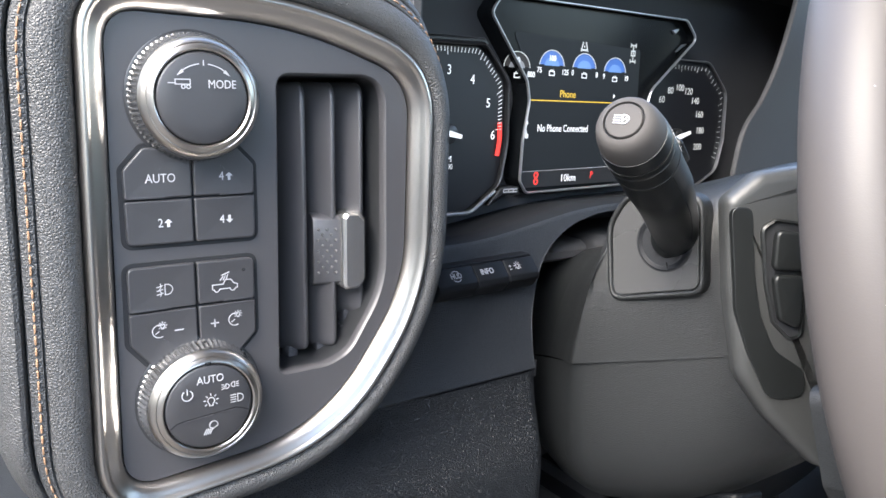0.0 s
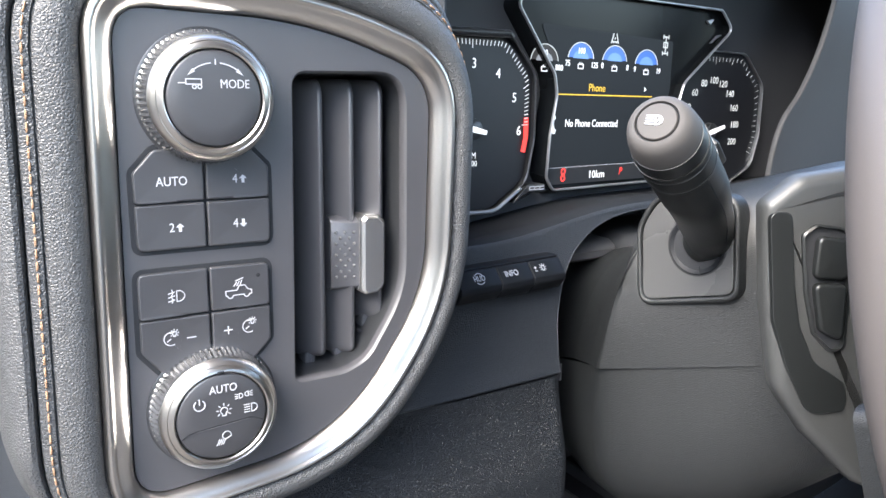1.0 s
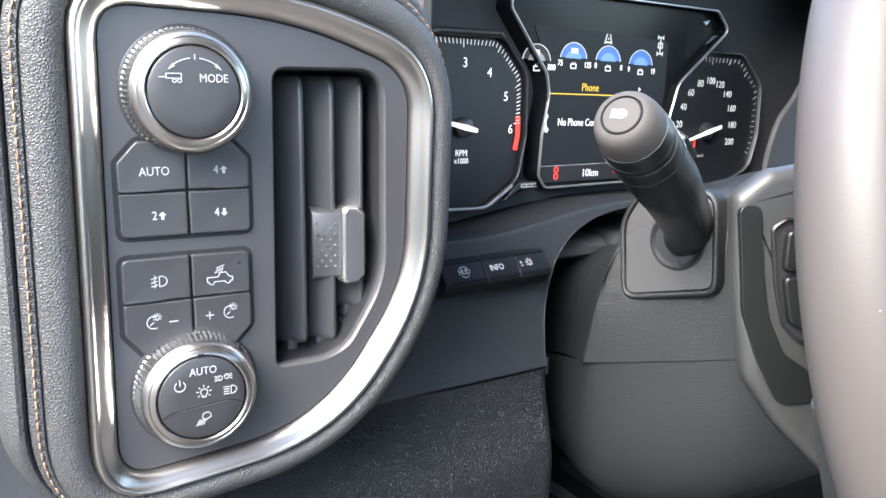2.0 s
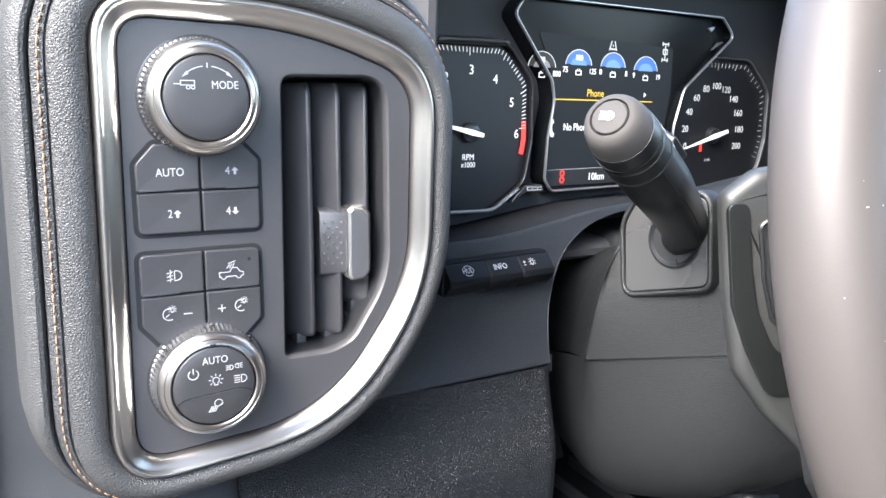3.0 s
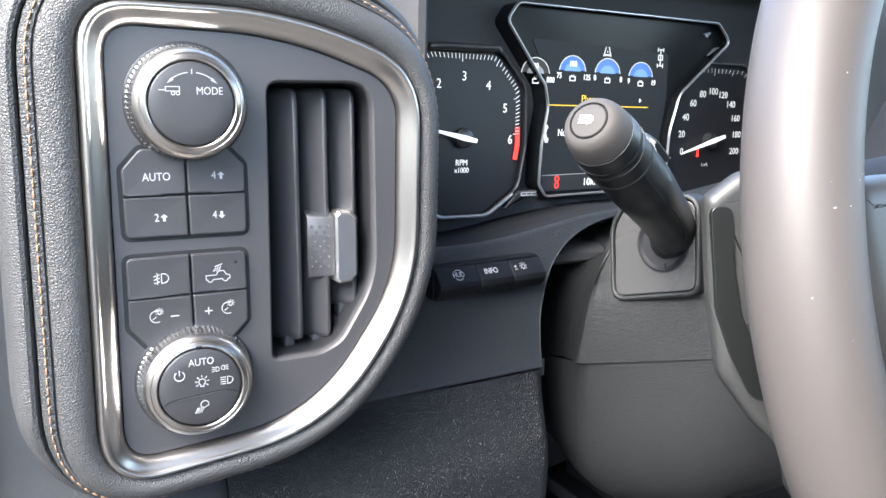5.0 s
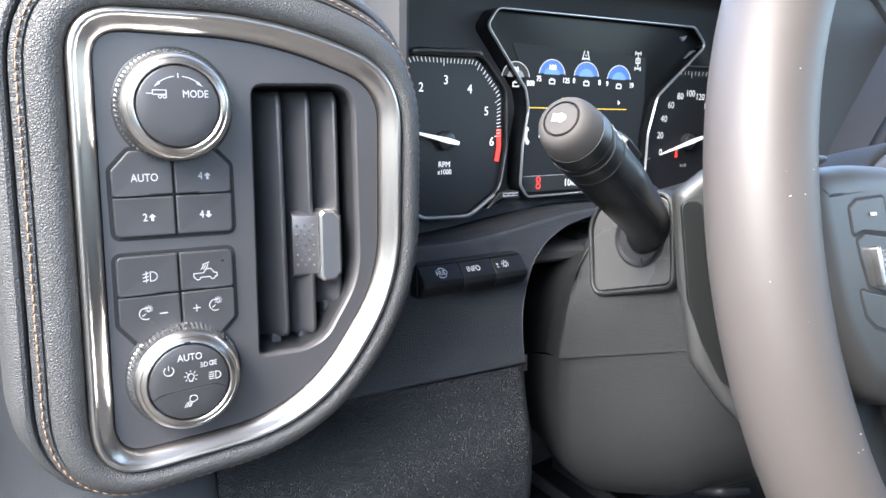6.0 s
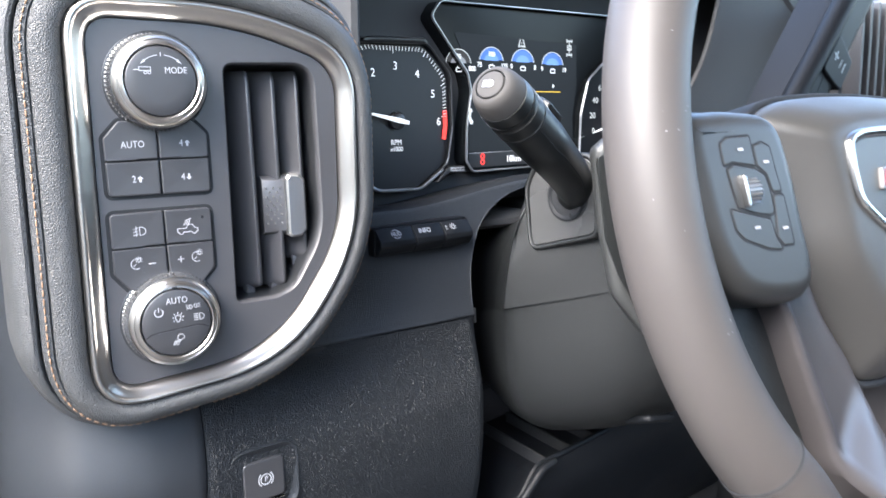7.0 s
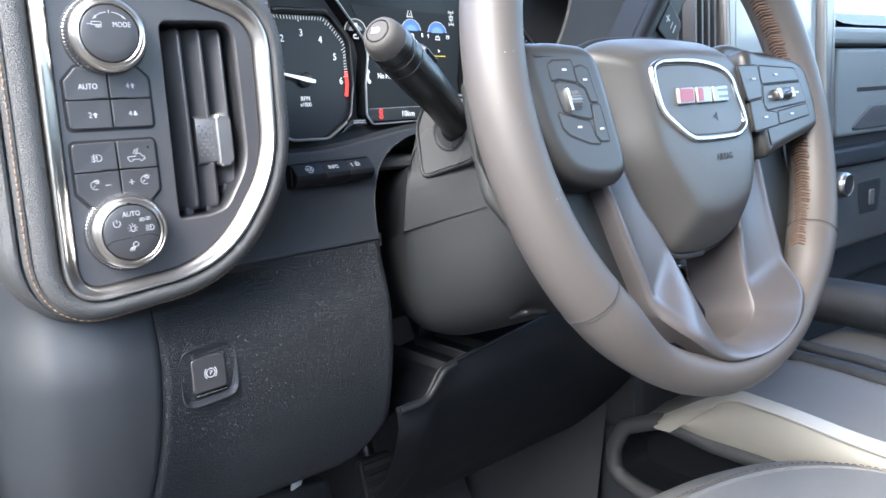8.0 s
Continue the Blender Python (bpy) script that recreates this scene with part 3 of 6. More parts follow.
printed(fills(arrow(0.1594, 0.7403, 0.0014, -1), PF, c=BC), b_4l)
fog = lamp_shape(0.0019, 1) + [[(-0.0006, d), (-0.0029, d - 0.0006)] for d in (-0.0012, 0.0002, 0.0016)] + [[(-0.0016, 0.0024), (-0.0013, 0.0012), (-0.0019, 0), (-0.0013, -0.0012), (-0.0017, -0.0024)]]
printed(strokes(fog, 0.0003, PF, (0.1350, 0.7164), 1, BC), b_fog)
truck = [[(-0.0046, -0.0012), (-0.0046, 0.0006), (-0.0006, 0.0006), (0.0003, 0.0022), (0.0024, 0.0022), (0.0034, 0.0006), (0.0048, 0.0002), (0.0048, -0.0012), (0.0040, -0.0012)], arc(0.003, -0.0012, 0.001, 180, 360, 8), arc(-0.003, -0.0012, 0.001, 180, 360, 8), [(0.002, -0.0012), (-0.002, -0.0012)], [(-0.004, -0.0012), (-0.0046, -0.0012)]]
printed(strokes(truck, 0.00032, PF, (0.1566, 0.7152), 1, BC), b_cargo)
printed(strokes([[(0.0004 - 0.0009 * k, 0.0052 - 0.0003 * k), (-0.0004 - 0.0011 * k, 0.0031)] for k in range(3)] + [[(0.0010, 0.0060), (-0.0020, 0.0050)]], 0.00032, PF, (0.1575, 0.7142), 1, BC), b_cargo)
part("indicator", turned([(0.0007, -0.001), (0.0007, 0.0001), (0.0004, 0.0002)], PF @ Matrix.Translation((0.1640, 0.7205, 0)), 16), VOID, b_cargo)
dial = [arc(0, 0, 0.0024, 60, 300, 16), [(0, 0), (-0.0014, -0.0010)]] + [[(1.2e-3 + q[0] * 0.6, 1.9e-3 + q[1] * 0.6) for q in ln] for ln in bulb(0.0012, 7, 0.0009)]
printed(strokes(dial, 0.00029, PF, (0.1322, 0.7012), 1, BC), b_dim)
printed(fills([[(-0.0016, -0.0002), (0.0016, -0.0002), (0.0016, 0.0002), (-0.0016, 0.0002)]], PF, (0.1392, 0.7007), 1, BC), b_dim)
printed(strokes(dial, 0.00029, PF, (0.1600, 0.7016), 1, BC), b_plus)
printed(fills([[(-0.0015, -0.0002), (0.0015, -0.0002), (0.0015, 0.0002), (-0.0015, 0.0002)], [(-0.0002, -0.0015), (0.0002, -0.0015), (0.0002, 0.0015), (-0.0002, 0.0015)]], PF, (0.1523, 0.7012), 1, BC), b_plus)

# ---- the air vent ----
vent = thing("air_vent", (0.2, 0.36, 0.68), "dark grey air vent with three upright slats", "air vent")


def upright(outline, heights):
    """A piece of constant plan (a, c) drawn up through heights, its ends drawn in: rows of (z, share of depth)."""
    back = min(c for _, c in outline)
    return loft([[(a, z, back + (c - back) * k) for a, c in outline] for z, k in heights], PF, cap0=True, cap1=True)


for x, z0, z1 in ((0.1950, 0.6786, 0.7906), (0.2080, 0.6780, 0.7906), (0.2208, 0.6912, 0.7906)):
    plan = rounded([(x - 0.0126, -0.0262), (x - 0.0112, -0.0278), (x + 0.0004, -0.0118), (x - 0.0018, -0.0096)], [0.0006, 0.0006, 0.0012, 0.0012], 6)
    part("slat", upright(plan, ((z0, 0.60), (z0 + 0.0004, 0.72), (z0 + 0.0012, 0.85), (z0 + 0.0024, 0.95), (z0 + 0.0042, 1), (z0 + 0.05, 1), (z1 - 0.0060, 1), (z1 - 0.0036, 0.96), (z1 - 0.0018, 0.88), (z1 - 0.0006, 0.76), (z1, 0.62))), FACE, vent, angle=50)
    part("pivot", box(x - 0.0072, x - 0.0026, z0 - 0.0072, z0 + 0.002, -0.024, -0.0165, PF, 0.0012), FACE, vent)
    part("pivot_seat", box(x - 0.0086, x - 0.0012, z0 - 0.0086, z0 - 0.0046, -0.026, -0.0150, PF, 0.0008), FACE, vent)
body = rounded([(0.1978, -0.0128), (0.2094, -0.0088), (0.2178, -0.0096), (0.2178, -0.024), (0.2060, -0.026)], [0.001, 0.0012, 0.001, 0.002, 0.002], 4)
tab = part("tab", upright(body, ((0.7062, 0.7), (0.7070, 0.9), (0.7085, 1), (0.725, 1), (0.7345, 1), (0.7362, 0.9), (0.7370, 0.7))), FACE, vent)
TABF = frame_of(PF @ Vector((0.2036, 0.7216, -0.0108)), (PF.to_3x3() @ Vector((0.0116, 0, 0.0040))), (0, 0, 1))
for i in range(5):
    for j in range(9):
        if (i + j) % 2 == 0:
            part("grip_dot", turned([(0.0007, -0.0004), (0.0006, 0.0005), (0.0003, 0.0008)], TABF @ Matrix.Translation((-0.0036 + i * 0.0018, (j - 4) * 0.0023, 0)), 8), SILVER, tab)
clip = ccw(rounded([(0.2086, 0.7062), (0.2086, 0.7362), (0.2108, 0.7384), (0.2166, 0.7380), (0.2202, 0.7345), (0.2202, 0.7080), (0.2168, 0.7046), (0.2110, 0.7042)], 0.0022, 4))
part("clip", loft([[(x, y, c) for x, y in grow(clip, -d)] for d, c in ((0, -0.0160), (0, -0.0086), (0.0003, -0.0076), (0.0008, -0.0069), (0.0014, -0.0063), (0.0018, -0.0060), (0.0020, -0.0060))], PF, cap0=True, cap1=True), TABMETAL, tab, "chrome tab front", angle=35)


# ---- dashboard body ----
dash = thing("dashboard", (0.3, 0.5, 0.45), "black grained dashboard with knee panel and end cap", "dashboard")


ARCH = [p.to_2d() for p in curve([(0.342, 0.6350, 0), (0.3432, 0.649, 0), (0.3478, 0.668, 0), (0.3600, 0.690, 0), (0.3785, 0.7045, 0), (0.4024, 0.7125, 0), (0.430, 0.7152, 0), (0.48, 0.7160, 0), (0.64, 0.7165, 0)], 10)]
FOOT = [Vector((0.2 + 0.142 * k / 14, 0.6350)) for k in range(14)] + ARCH


def upper_y(x, z):
    return 0.3675 + 0.03 * (x - 0.3) + 0.33 * max(0, z - 0.633)


def upper_face(u, v):
    """The face under the dials: up from the seam or the column's arch, over a soft ridge, back to the dials."""
    f = FOOT[round(u * (len(FOOT) - 1))]
    x, zb = f.x, f.y
    zr = 0.7095 + 0.0125 * ease(0.30, 0.42, x)
    r = 0.006 * min(1, (zr - zb) / 0.008)
    if v < 0.1:
        a = v / 0.1
        return (x, upper_y(x, zb) + (0.0008 + 0.0037 * ease(0.336, 0.345, x)) * (1 - math.sin(a * math.pi / 2)), zb + 0.001 * (1 - math.cos(a * math.pi / 2)) * min(1, (zr - zb) / 0.01))
    if v < 0.7:
        a = (v - 0.1) / 0.6
        z = zb + 0.001 * min(1, (zr - zb) / 0.01) + (zr - r - zb - 0.001 * min(1, (zr - zb) / 0.01)) * a
        return (x, upper_y(x, z), z)
    if v < 0.87:
        a = (v - 0.7) / 0.17 * math.pi / 2
        return (x, upper_y(x, zr - r) + 0.010 * (1 - math.cos(a)), zr - r + r * math.sin(a))
    a = (v - 0.87) / 0.13
    y0 = upper_y(x, zr - r) + 0.010
    return (x, y0 + (0.458 - y0) * a, zr - 0.008 * a)


part("upper_face", sheet(lambda u, v: upper_face(u, 0.76 * v), len(FOOT) - 1, 32), HARD, dash)
# top of the same face, with the hood's shade put into its base
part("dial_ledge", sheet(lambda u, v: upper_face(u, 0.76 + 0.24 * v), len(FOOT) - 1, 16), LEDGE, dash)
part("arch_wall", sheet(lambda u, v: (ARCH[round(u * (len(ARCH) - 1))].x, upper_y(*ARCH[round(u * (len(ARCH) - 1))]) + 0.0045 + 0.11 * v, ARCH[round(u * (len(ARCH) - 1))].y), len(ARCH) - 1, 4), GLOSS, dash)


def low_y(x, z):
    y = 0.3675 + 0.03 * (x - 0.3) - 0.010 * ease(0.633, 0.58, z) - 0.009 * ease(0.2, 0.13, x)
    y += 0.012 * ease(0.613, 0.634, z) * ease(0.28, 0.2, x) * ease(0.12, 0.15, x)
    if x < 0.135:
        y += 4.5 * (0.135 - x) ** 2 + 20 * max(0, 0.102 - x) ** 2
    y += 2.0 * max(0, 0.58 - z) ** 2 
    return y


def panel_foot(x):
    """Height of the knee panel's lower edge, rounded up at the column."""
    return 0.449 + 0.034 * max(0, (x - 0.305) / 0.037) ** 2


def low_sheet(x0, x1, nx, bend):
    def f(u, v):
        zt, zb = 0.6345 if x1 > 0.2 else 0.93, panel_foot(x0 + (x1 - x0) * u)
        z = zb + (zt - zb) * max(0, v - 0.04) / 0.96
        shift = -0.028 * bend * (max(0, 0.62 - z) / 0.18) ** 2
        xe = x1 - (0 if x1 > 0.2 else 0.058 * ease(0.633, 0.66, z))
        x = x0 + (xe - x0) * u
        if bend:
            x += shift * (u if x1 < 0.2 else 1 - u)
        edge = min(abs(x - x1), 0.004) / 0.004 if x1 > 0.2 else min(abs(xe + shift - x), 0.0012) / 0.0012
        if x1 > 0.2:
            edge = min(edge, min(abs(x - x0 - shift * bend), 0.0012) / 0.0012)
        under = ease(zb + 0.008, zb, z)
        return (x, low_y(x, z) + 0.002 * (1 - edge) ** 2 + 0.006 * under ** 2 + (0.09 * (0.04 - v) / 0.04 if v < 0.04 else 0), z)
    return sheet(f, nx, 75 if x1 > 0.2 else 125)


part("end_cap", low_sheet(0.035, 0.1598, 44, 1), ENDCAP, dash)
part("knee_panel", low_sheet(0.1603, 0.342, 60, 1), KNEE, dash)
# near-black sheet that holds the shade of the column's cavity
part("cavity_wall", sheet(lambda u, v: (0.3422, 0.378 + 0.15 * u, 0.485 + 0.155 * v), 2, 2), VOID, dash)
# unseen box, added to keep windscreen light out of the cavity
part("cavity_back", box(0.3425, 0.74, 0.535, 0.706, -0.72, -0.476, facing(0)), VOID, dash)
# dark strip behind the seam, standing in for its shade
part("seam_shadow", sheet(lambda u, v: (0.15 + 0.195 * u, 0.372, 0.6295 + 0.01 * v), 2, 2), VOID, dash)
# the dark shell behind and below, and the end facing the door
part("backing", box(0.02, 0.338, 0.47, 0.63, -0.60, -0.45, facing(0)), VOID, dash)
seal = thing("door_seal", (0.05, 0.42, 0.4), "black rubber door seal along the body opening", "door seal")
part("strip", tube(curve([(0.036, 0.39, 0.40), (0.045, 0.392, 0.6), (0.052, 0.396, 0.75), (0.055, 0.41, 0.95)], 8), 0.006, 10), RUBBER, seal)
pillar = thing("door_pillar", (0.03, 0.5, 0.3), "dark painted metal door pillar", "pillar")
part("body", box(-0.03, 0.06, 0.2, 1.0, -0.52, -0.405, facing(0), 0.01), PAINT, pillar)

# ---- switch strip under the dials ----
SF = facing(0.3780, 4.0, 0, 0.309, 0.6918)
strip = thing("switch_strip", (0.309, 0.375, 0.683), "black strip of three small push switches", "switch strip")
part("base", slab(rounded([(-0.0352, 0.0076), (0.0340, 0.0082), (0.0365, 0.0050), (0.0365, -0.0070), (0.0340, -0.0098), (-0.0352, -0.0108)], 0.002, 4), -0.006, 0.0010, 0.0008, SF), INK, strip)
key_profile = rounded([(0.0066, -0.004), (0.0066, 0.0016), (-0.0008, 0.0078), (-0.0040, 0.0082), (-0.0098, 0.0030), (-0.0098, -0.004)], [0.0004, 0.0010, 0.0022, 0.0022, 0.0030, 0.0004], 5)
for a0, a1 in ((-0.0345, -0.0089), (-0.0085, 0.0129), (0.0133, 0.0352)):
    rows = []
    for a, k in ((a0, 0.0006), (a0 + 0.0002, 0.0002), (a0 + 0.0006, 0.0), (a1 - 0.0006, 0.0), (a1 - 0.0002, 0.0002), (a1, 0.0006)):
        rows.append([(a, b, c) for b, c in grow(ccw(key_profile), -k)])
    part("switch", loft(rows, SF, cap0=True, cap1=True), INK, strip, angle=50)
LF = SF @ frame_of((0, 0.0029, 0.00475), (1, 0, 0), (0, 0.0074, -0.0062))
part("lettering", words("INFO", 0.0046, LF, (-0.0006, 0.0), 0.0001, narrow=0.85, bold=0.00006), PRINT, strip, smooth=False)
part("symbol", merge(words("HUD", 0.0044, LF, (-0.0215, 0.0), 0.0001, narrow=0.75), strokes([arc(-0.0215, 0.0, 0.0030, 40, 140, 10), arc(-0.0215, 0.0, 0.0030, 220, 320, 10)], 0.00035, LF, c=0.0001)), PRINT, strip, smooth=False)
part("symbol", strokes([[(q[0] * 0.85 + 0.0212, q[1] * 0.85 + 0.0004) for q in ln] for ln in bulb(0.0013, 7, 0.0010)] + [[(0.0160, 0.0016), (0.0160, 0.0)], [(0.0152, 0.0008), (0.0168, 0.0008)], [(0.0152, -0.0010), (0.0168, -0.0010)]], 0.0004, LF, c=0.0001), PRINT, strip, smooth=False)

# ---- parking brake switch ----
BF = frame_of((0.1897, 0.3525, 0.5687), (1, 0.10, 0), (0, 0.01, 1))
brake = thing("parking_brake_switch", (0.1915, 0.356, 0.55), "black parking brake switch in a rounded recess", "switch")
o_out = rounded([(-0.0198, -0.0205), (0.0208, -0.0190), (0.0215, 0.0205), (-0.0195, 0.0198)], 0.011, 9)
o_in = grow(ccw(o_out), -0.0055)
part("surround", ring(ccw(o_out), o_in, [(0, -0.006), (0, -0.0004), (0.08, 0.0004), (0.18, 0.0003), (0.3, -0.0004), (0.85, -0.0014), (1, -0.0045)], BF), ENDCAP, brake)
part("well", fills([o_in], BF, c=-0.0045), VOID, brake)
key = part("paddle", slab(rounded([(-0.0118, -0.0112), (0.0125, -0.0108), (0.0125, 0.0130), (-0.0118, 0.0126)], 0.0036, 6), -0.004, 0.0002, 0.0012, BF), BUTTON, brake)
part("trim", slab(rounded([(-0.0118, -0.0112), (-0.0105, -0.0132), (0.0112, -0.0127), (0.0125, -0.0108), (0.0112, -0.0116), (-0.0105, -0.0120)], 0.0003, 3), -0.004, 0.0001, 0.0004, BF), BRIGHT, brake, "thin bright trim line")
part("symbol", merge(words("P", 0.0045, BF, (0.0012, 0.0012), 0.0005), strokes([arc(0.0010, 0.0012, 0.0030, 0, 360, 24), arc(0.0010, 0.0012, 0.0043, 130, 230, 10), arc(0.0010, 0.0012, 0.0043, -50, 50, 10)], 0.0006, BF, c=0.0005)), PRINT, key, smooth=False)

# ---- instrument cluster ----
CF = facing(0.4405, 2.6, -1.3, 0.332, 0.764)
cluster = thing("instrument_cluster", (0.43, 0.46, 0.72), "black instrument cluster with two dials and a colour display", "instrument cluster")
part("backplate", fills([[(-0.09, -0.070), (0.418, -0.070), (0.418, 0.130), (-0.09, 0.130)]], CF, c=-0.020, thick=0.004), LINING, cluster)
# the speedometer lies deeper, partly behind the display's glass
SPF = CF @ Matrix.Translation((0.0077, -0.0004, -0.0062))


def outline_band(o, w, prof_c, mat, m, label=""):
    oc = ccw(o)
    return part("trim", ring(oc, grow(oc, -w), [(0, -0.008), (0, prof_c), (0.5, prof_c + 0.0006), (1, prof_c)], m), mat, cluster, label)


def dial_shape(cx, cz, left, right, top, bottom):
    return rounded([(cx - left * 0.62, cz + top), (cx + right * 0.55, cz + top), (cx + right * 0.97, cz + top * 0.60), (cx + right, cz - bottom * 0.1), (cx + right * 0.90, cz - bottom * 0.66), (cx + right * 0.38, cz - bottom), (cx - left * 0.38, cz - bottom), (cx - left * 0.90, cz - bottom * 0.66), (cx - left, cz - bottom * 0.1), (cx - left * 0.97, cz + top * 0.60)], 0.014, 6)


HT, HS = (-0.0042, -0.0012), (0.2136, -0.0003)
tach_o = dial_shape(HT[0], HT[1], 0.0455, 0.0455, 0.0535, 0.0475)
speed_o = dial_shape(HS[0], HS[1], 0.050, 0.0612, 0.0555, 0.044)
part("dial_face", fills([tach_o], CF, c=-0.004, thick=0.001), DIAL, cluster)
part("dial_face", fills([speed_o], SPF, c=-0.004, thick=0.001), DIAL, cluster)
outline_band(grow(ccw(tach_o), 0.0012), 0.0015, 0.0010, GLOSS, CF)
outline_band(grow(ccw(speed_o), 0.0012), 0.0013, -0.0008, TRIM, SPF, "thin silver dial trim")
foot_line = [p for p in grow(ccw(tach_o), 0.0010) if p[1] < -0.036]
foot_line.sort()
part("foot_trim", tube([CF @ Vector((x, y, 0.0016)) for x, y in foot_line], 0.0012, 8), TRIM, cluster, "silver line under the dial")
part("trim", slab(rounded([(-0.034, 0.0505), (0.0195, 0.0515), (0.0150, 0.0556), (-0.027, 0.0548), (-0.034, 0.0530)], 0.0016, 4), -0.004, 0.0075, 0.0022, CF), GLOSS, cluster)
DC = -0.0018


def ticks(shape, hub, a0, a1, n, major, inset, lens):
    s = grow(ccw(shape), -inset)
    ring_pts = polar(s, 720, hub)
    lines = []
    for k in range(n + 1):
        a = (a0 + (a1 - a0) * k / n) % 360
        p = Vector(ring_pts[int(a * 2) % 720])
        d = (Vector(hub) - p).normalized()
        lines.append([tuple(p), tuple(p + d * (lens[0] if k % major == 0 else lens[1]))])
    return lines


part("tick_marks", strokes(ticks(tach_o, HT, 180, 4, 60, 10, 0.0028, (0.0048, 0.0030)), 0.00042, CF, c=DC), GLOW, cluster, smooth=False)
red = [p for p in polar(grow(ccw(tach_o), -0.0042), 720, HT)]
part("red_zone", strokes([[red[i % 720] for i in range(720 - 38, 720 + 22, 2)]], 0.0034, CF, c=DC), REDGLOW, cluster, smooth=False)
for k, tx in enumerate("0123456"):
    a = radians(180 - 30 * k - (1.5 if k == 6 else 0))
    part("numeral", words(tx, 0.0080, CF, (HT[0] + 0.0355 * math.cos(a), HT[1] + 0.0372 * math.sin(a)), DC), GLOW, cluster, smooth=False)
part("lettering", merge(words("RPM", 0.0052, CF, (-0.0045, -0.0165), DC), words("x1000", 0.0046, CF, (-0.0043, -0.0212), DC)), GLOW, cluster, smooth=False)
part("tick_marks", strokes(ticks(speed_o, HS, 200, -20, 50, 5, 0.0035, (0.0050, 0.0032)), 0.00032, SPF, c=DC), GLOWDIM, cluster, smooth=False)
for k in range(11):
    a = radians(197 - 21.4 * k)
    part("numeral", words(str(20 * k), 0.0070, SPF, (HS[0] + 0.0302 * math.cos(a), HS[1] + 0.0350 * math.sin(a)), DC, narrow=0.98), GLOWDIM, cluster, smooth=False)
part("lettering", words("km/h", 0.0038, SPF, (HS[0] - 0.003, HS[1] - 0.0205), DC), DULL, cluster, smooth=False)


def needle(face, hub, ang, length, tail):
    m = face @ Matrix.Translation((hub[0], hub[1], 0)) @ Matrix.Rotation(radians(ang), 4, "Z")
    nd = part("needle", fills([[(-tail, -0.0012), (0, -0.0017), (length, -0.0004), (length, 0.0004), (0, 0.0017), (-tail, 0.0012)]], m, c=0.0022, thick=0.0008), GLOW, cluster, smooth=False)
    part("hub_cap", turned([(0.0062, -0.003), (0.0060, 0.001), (0.0050, 0.0018), (0.002, 0.0020)], m, 32), GLOSS, nd)
    return nd


needle(CF, HT, 168, 0.030, 0.008)
needle(SPF, (HS[0], HS[1] - 0.002), 196, 0.034, 0.013)
part("warning_light", fills([[(0.2006, -0.0145), (0.2036, -0.0145), (0.2028, -0.0080), (0.2014, -0.0080)]], SPF, c=DC), REDGLOW, cluster, smooth=False)

disp_o = rounded([(0.0255, 0.0715), (0.0330, 0.0822), (0.2120, 0.0828), (0.2255, 0.0705), (0.1775, 0.0310), (0.1700, 0.0040), (0.1690, -0.0360), (0.0610, -0.0390), (0.0552, -0.0310), (0.0560, -0.0050), (0.0600, 0.0200), (0.0570, 0.0330)], [0.005, 0.007, 0.006, 0.005, 0.015, 0.03, 0.004, 0.005, 0.005, 0.015, 0.02, 0.012], 6)
dcw = ccw(disp_o)
part("display_glass", slab(grow(dcw, 0.0006), -0.0100, -0.0062, 0.0004, CF), DARKGLASS, cluster, "dark glass round the display")
display = part("display", fills([rounded([(0.0600, -0.0365), (0.1680, -0.0345), (0.1660, 0.0), (0.1700, 0.0275), (0.1690, 0.0590), (0.0480, 0.0625), (0.0560, 0.0480), (0.0625, 0.0300)], 0.002, 3)], CF, c=-0.0060, thick=0.0004), SCREEN, cluster)
part("trim_skirt", ring(grow(dcw, 0.0012), grow(dcw, -0.0004), [(0, -0.0155), (0, -0.0008), (1, -0.0008), (1, -0.0100)], CF), DARKGLASS, cluster)
part("trim", ring(grow(dcw, 0.0013), grow(dcw, -0.0004), [(0, -0.0009), (0.1, 0.0001), (0.35, 0.0006), (0.65, 0.0006), (0.9, 0.0001), (1, -0.0009)], CF), TRIM, cluster, "thin silver display trim")
# two silver slivers shaped as glints of light by the display's corner
part("trim_glint", slab(rounded([(0.2020, 0.0755), (0.2110, 0.0775), (0.2060, 0.0725)], 0.0008, 3), -0.006, -0.0045, 0.0005, CF), TRIM, cluster)
part("trim_glint", slab(rounded([(0.2060, 0.0585), (0.2215, 0.0672), (0.2150, 0.0660)], 0.0005, 3), -0.006, -0.0045, 0.0005, CF), TRIM, cluster)
SC = -0.0054
GLOWK = dict(smooth=False)
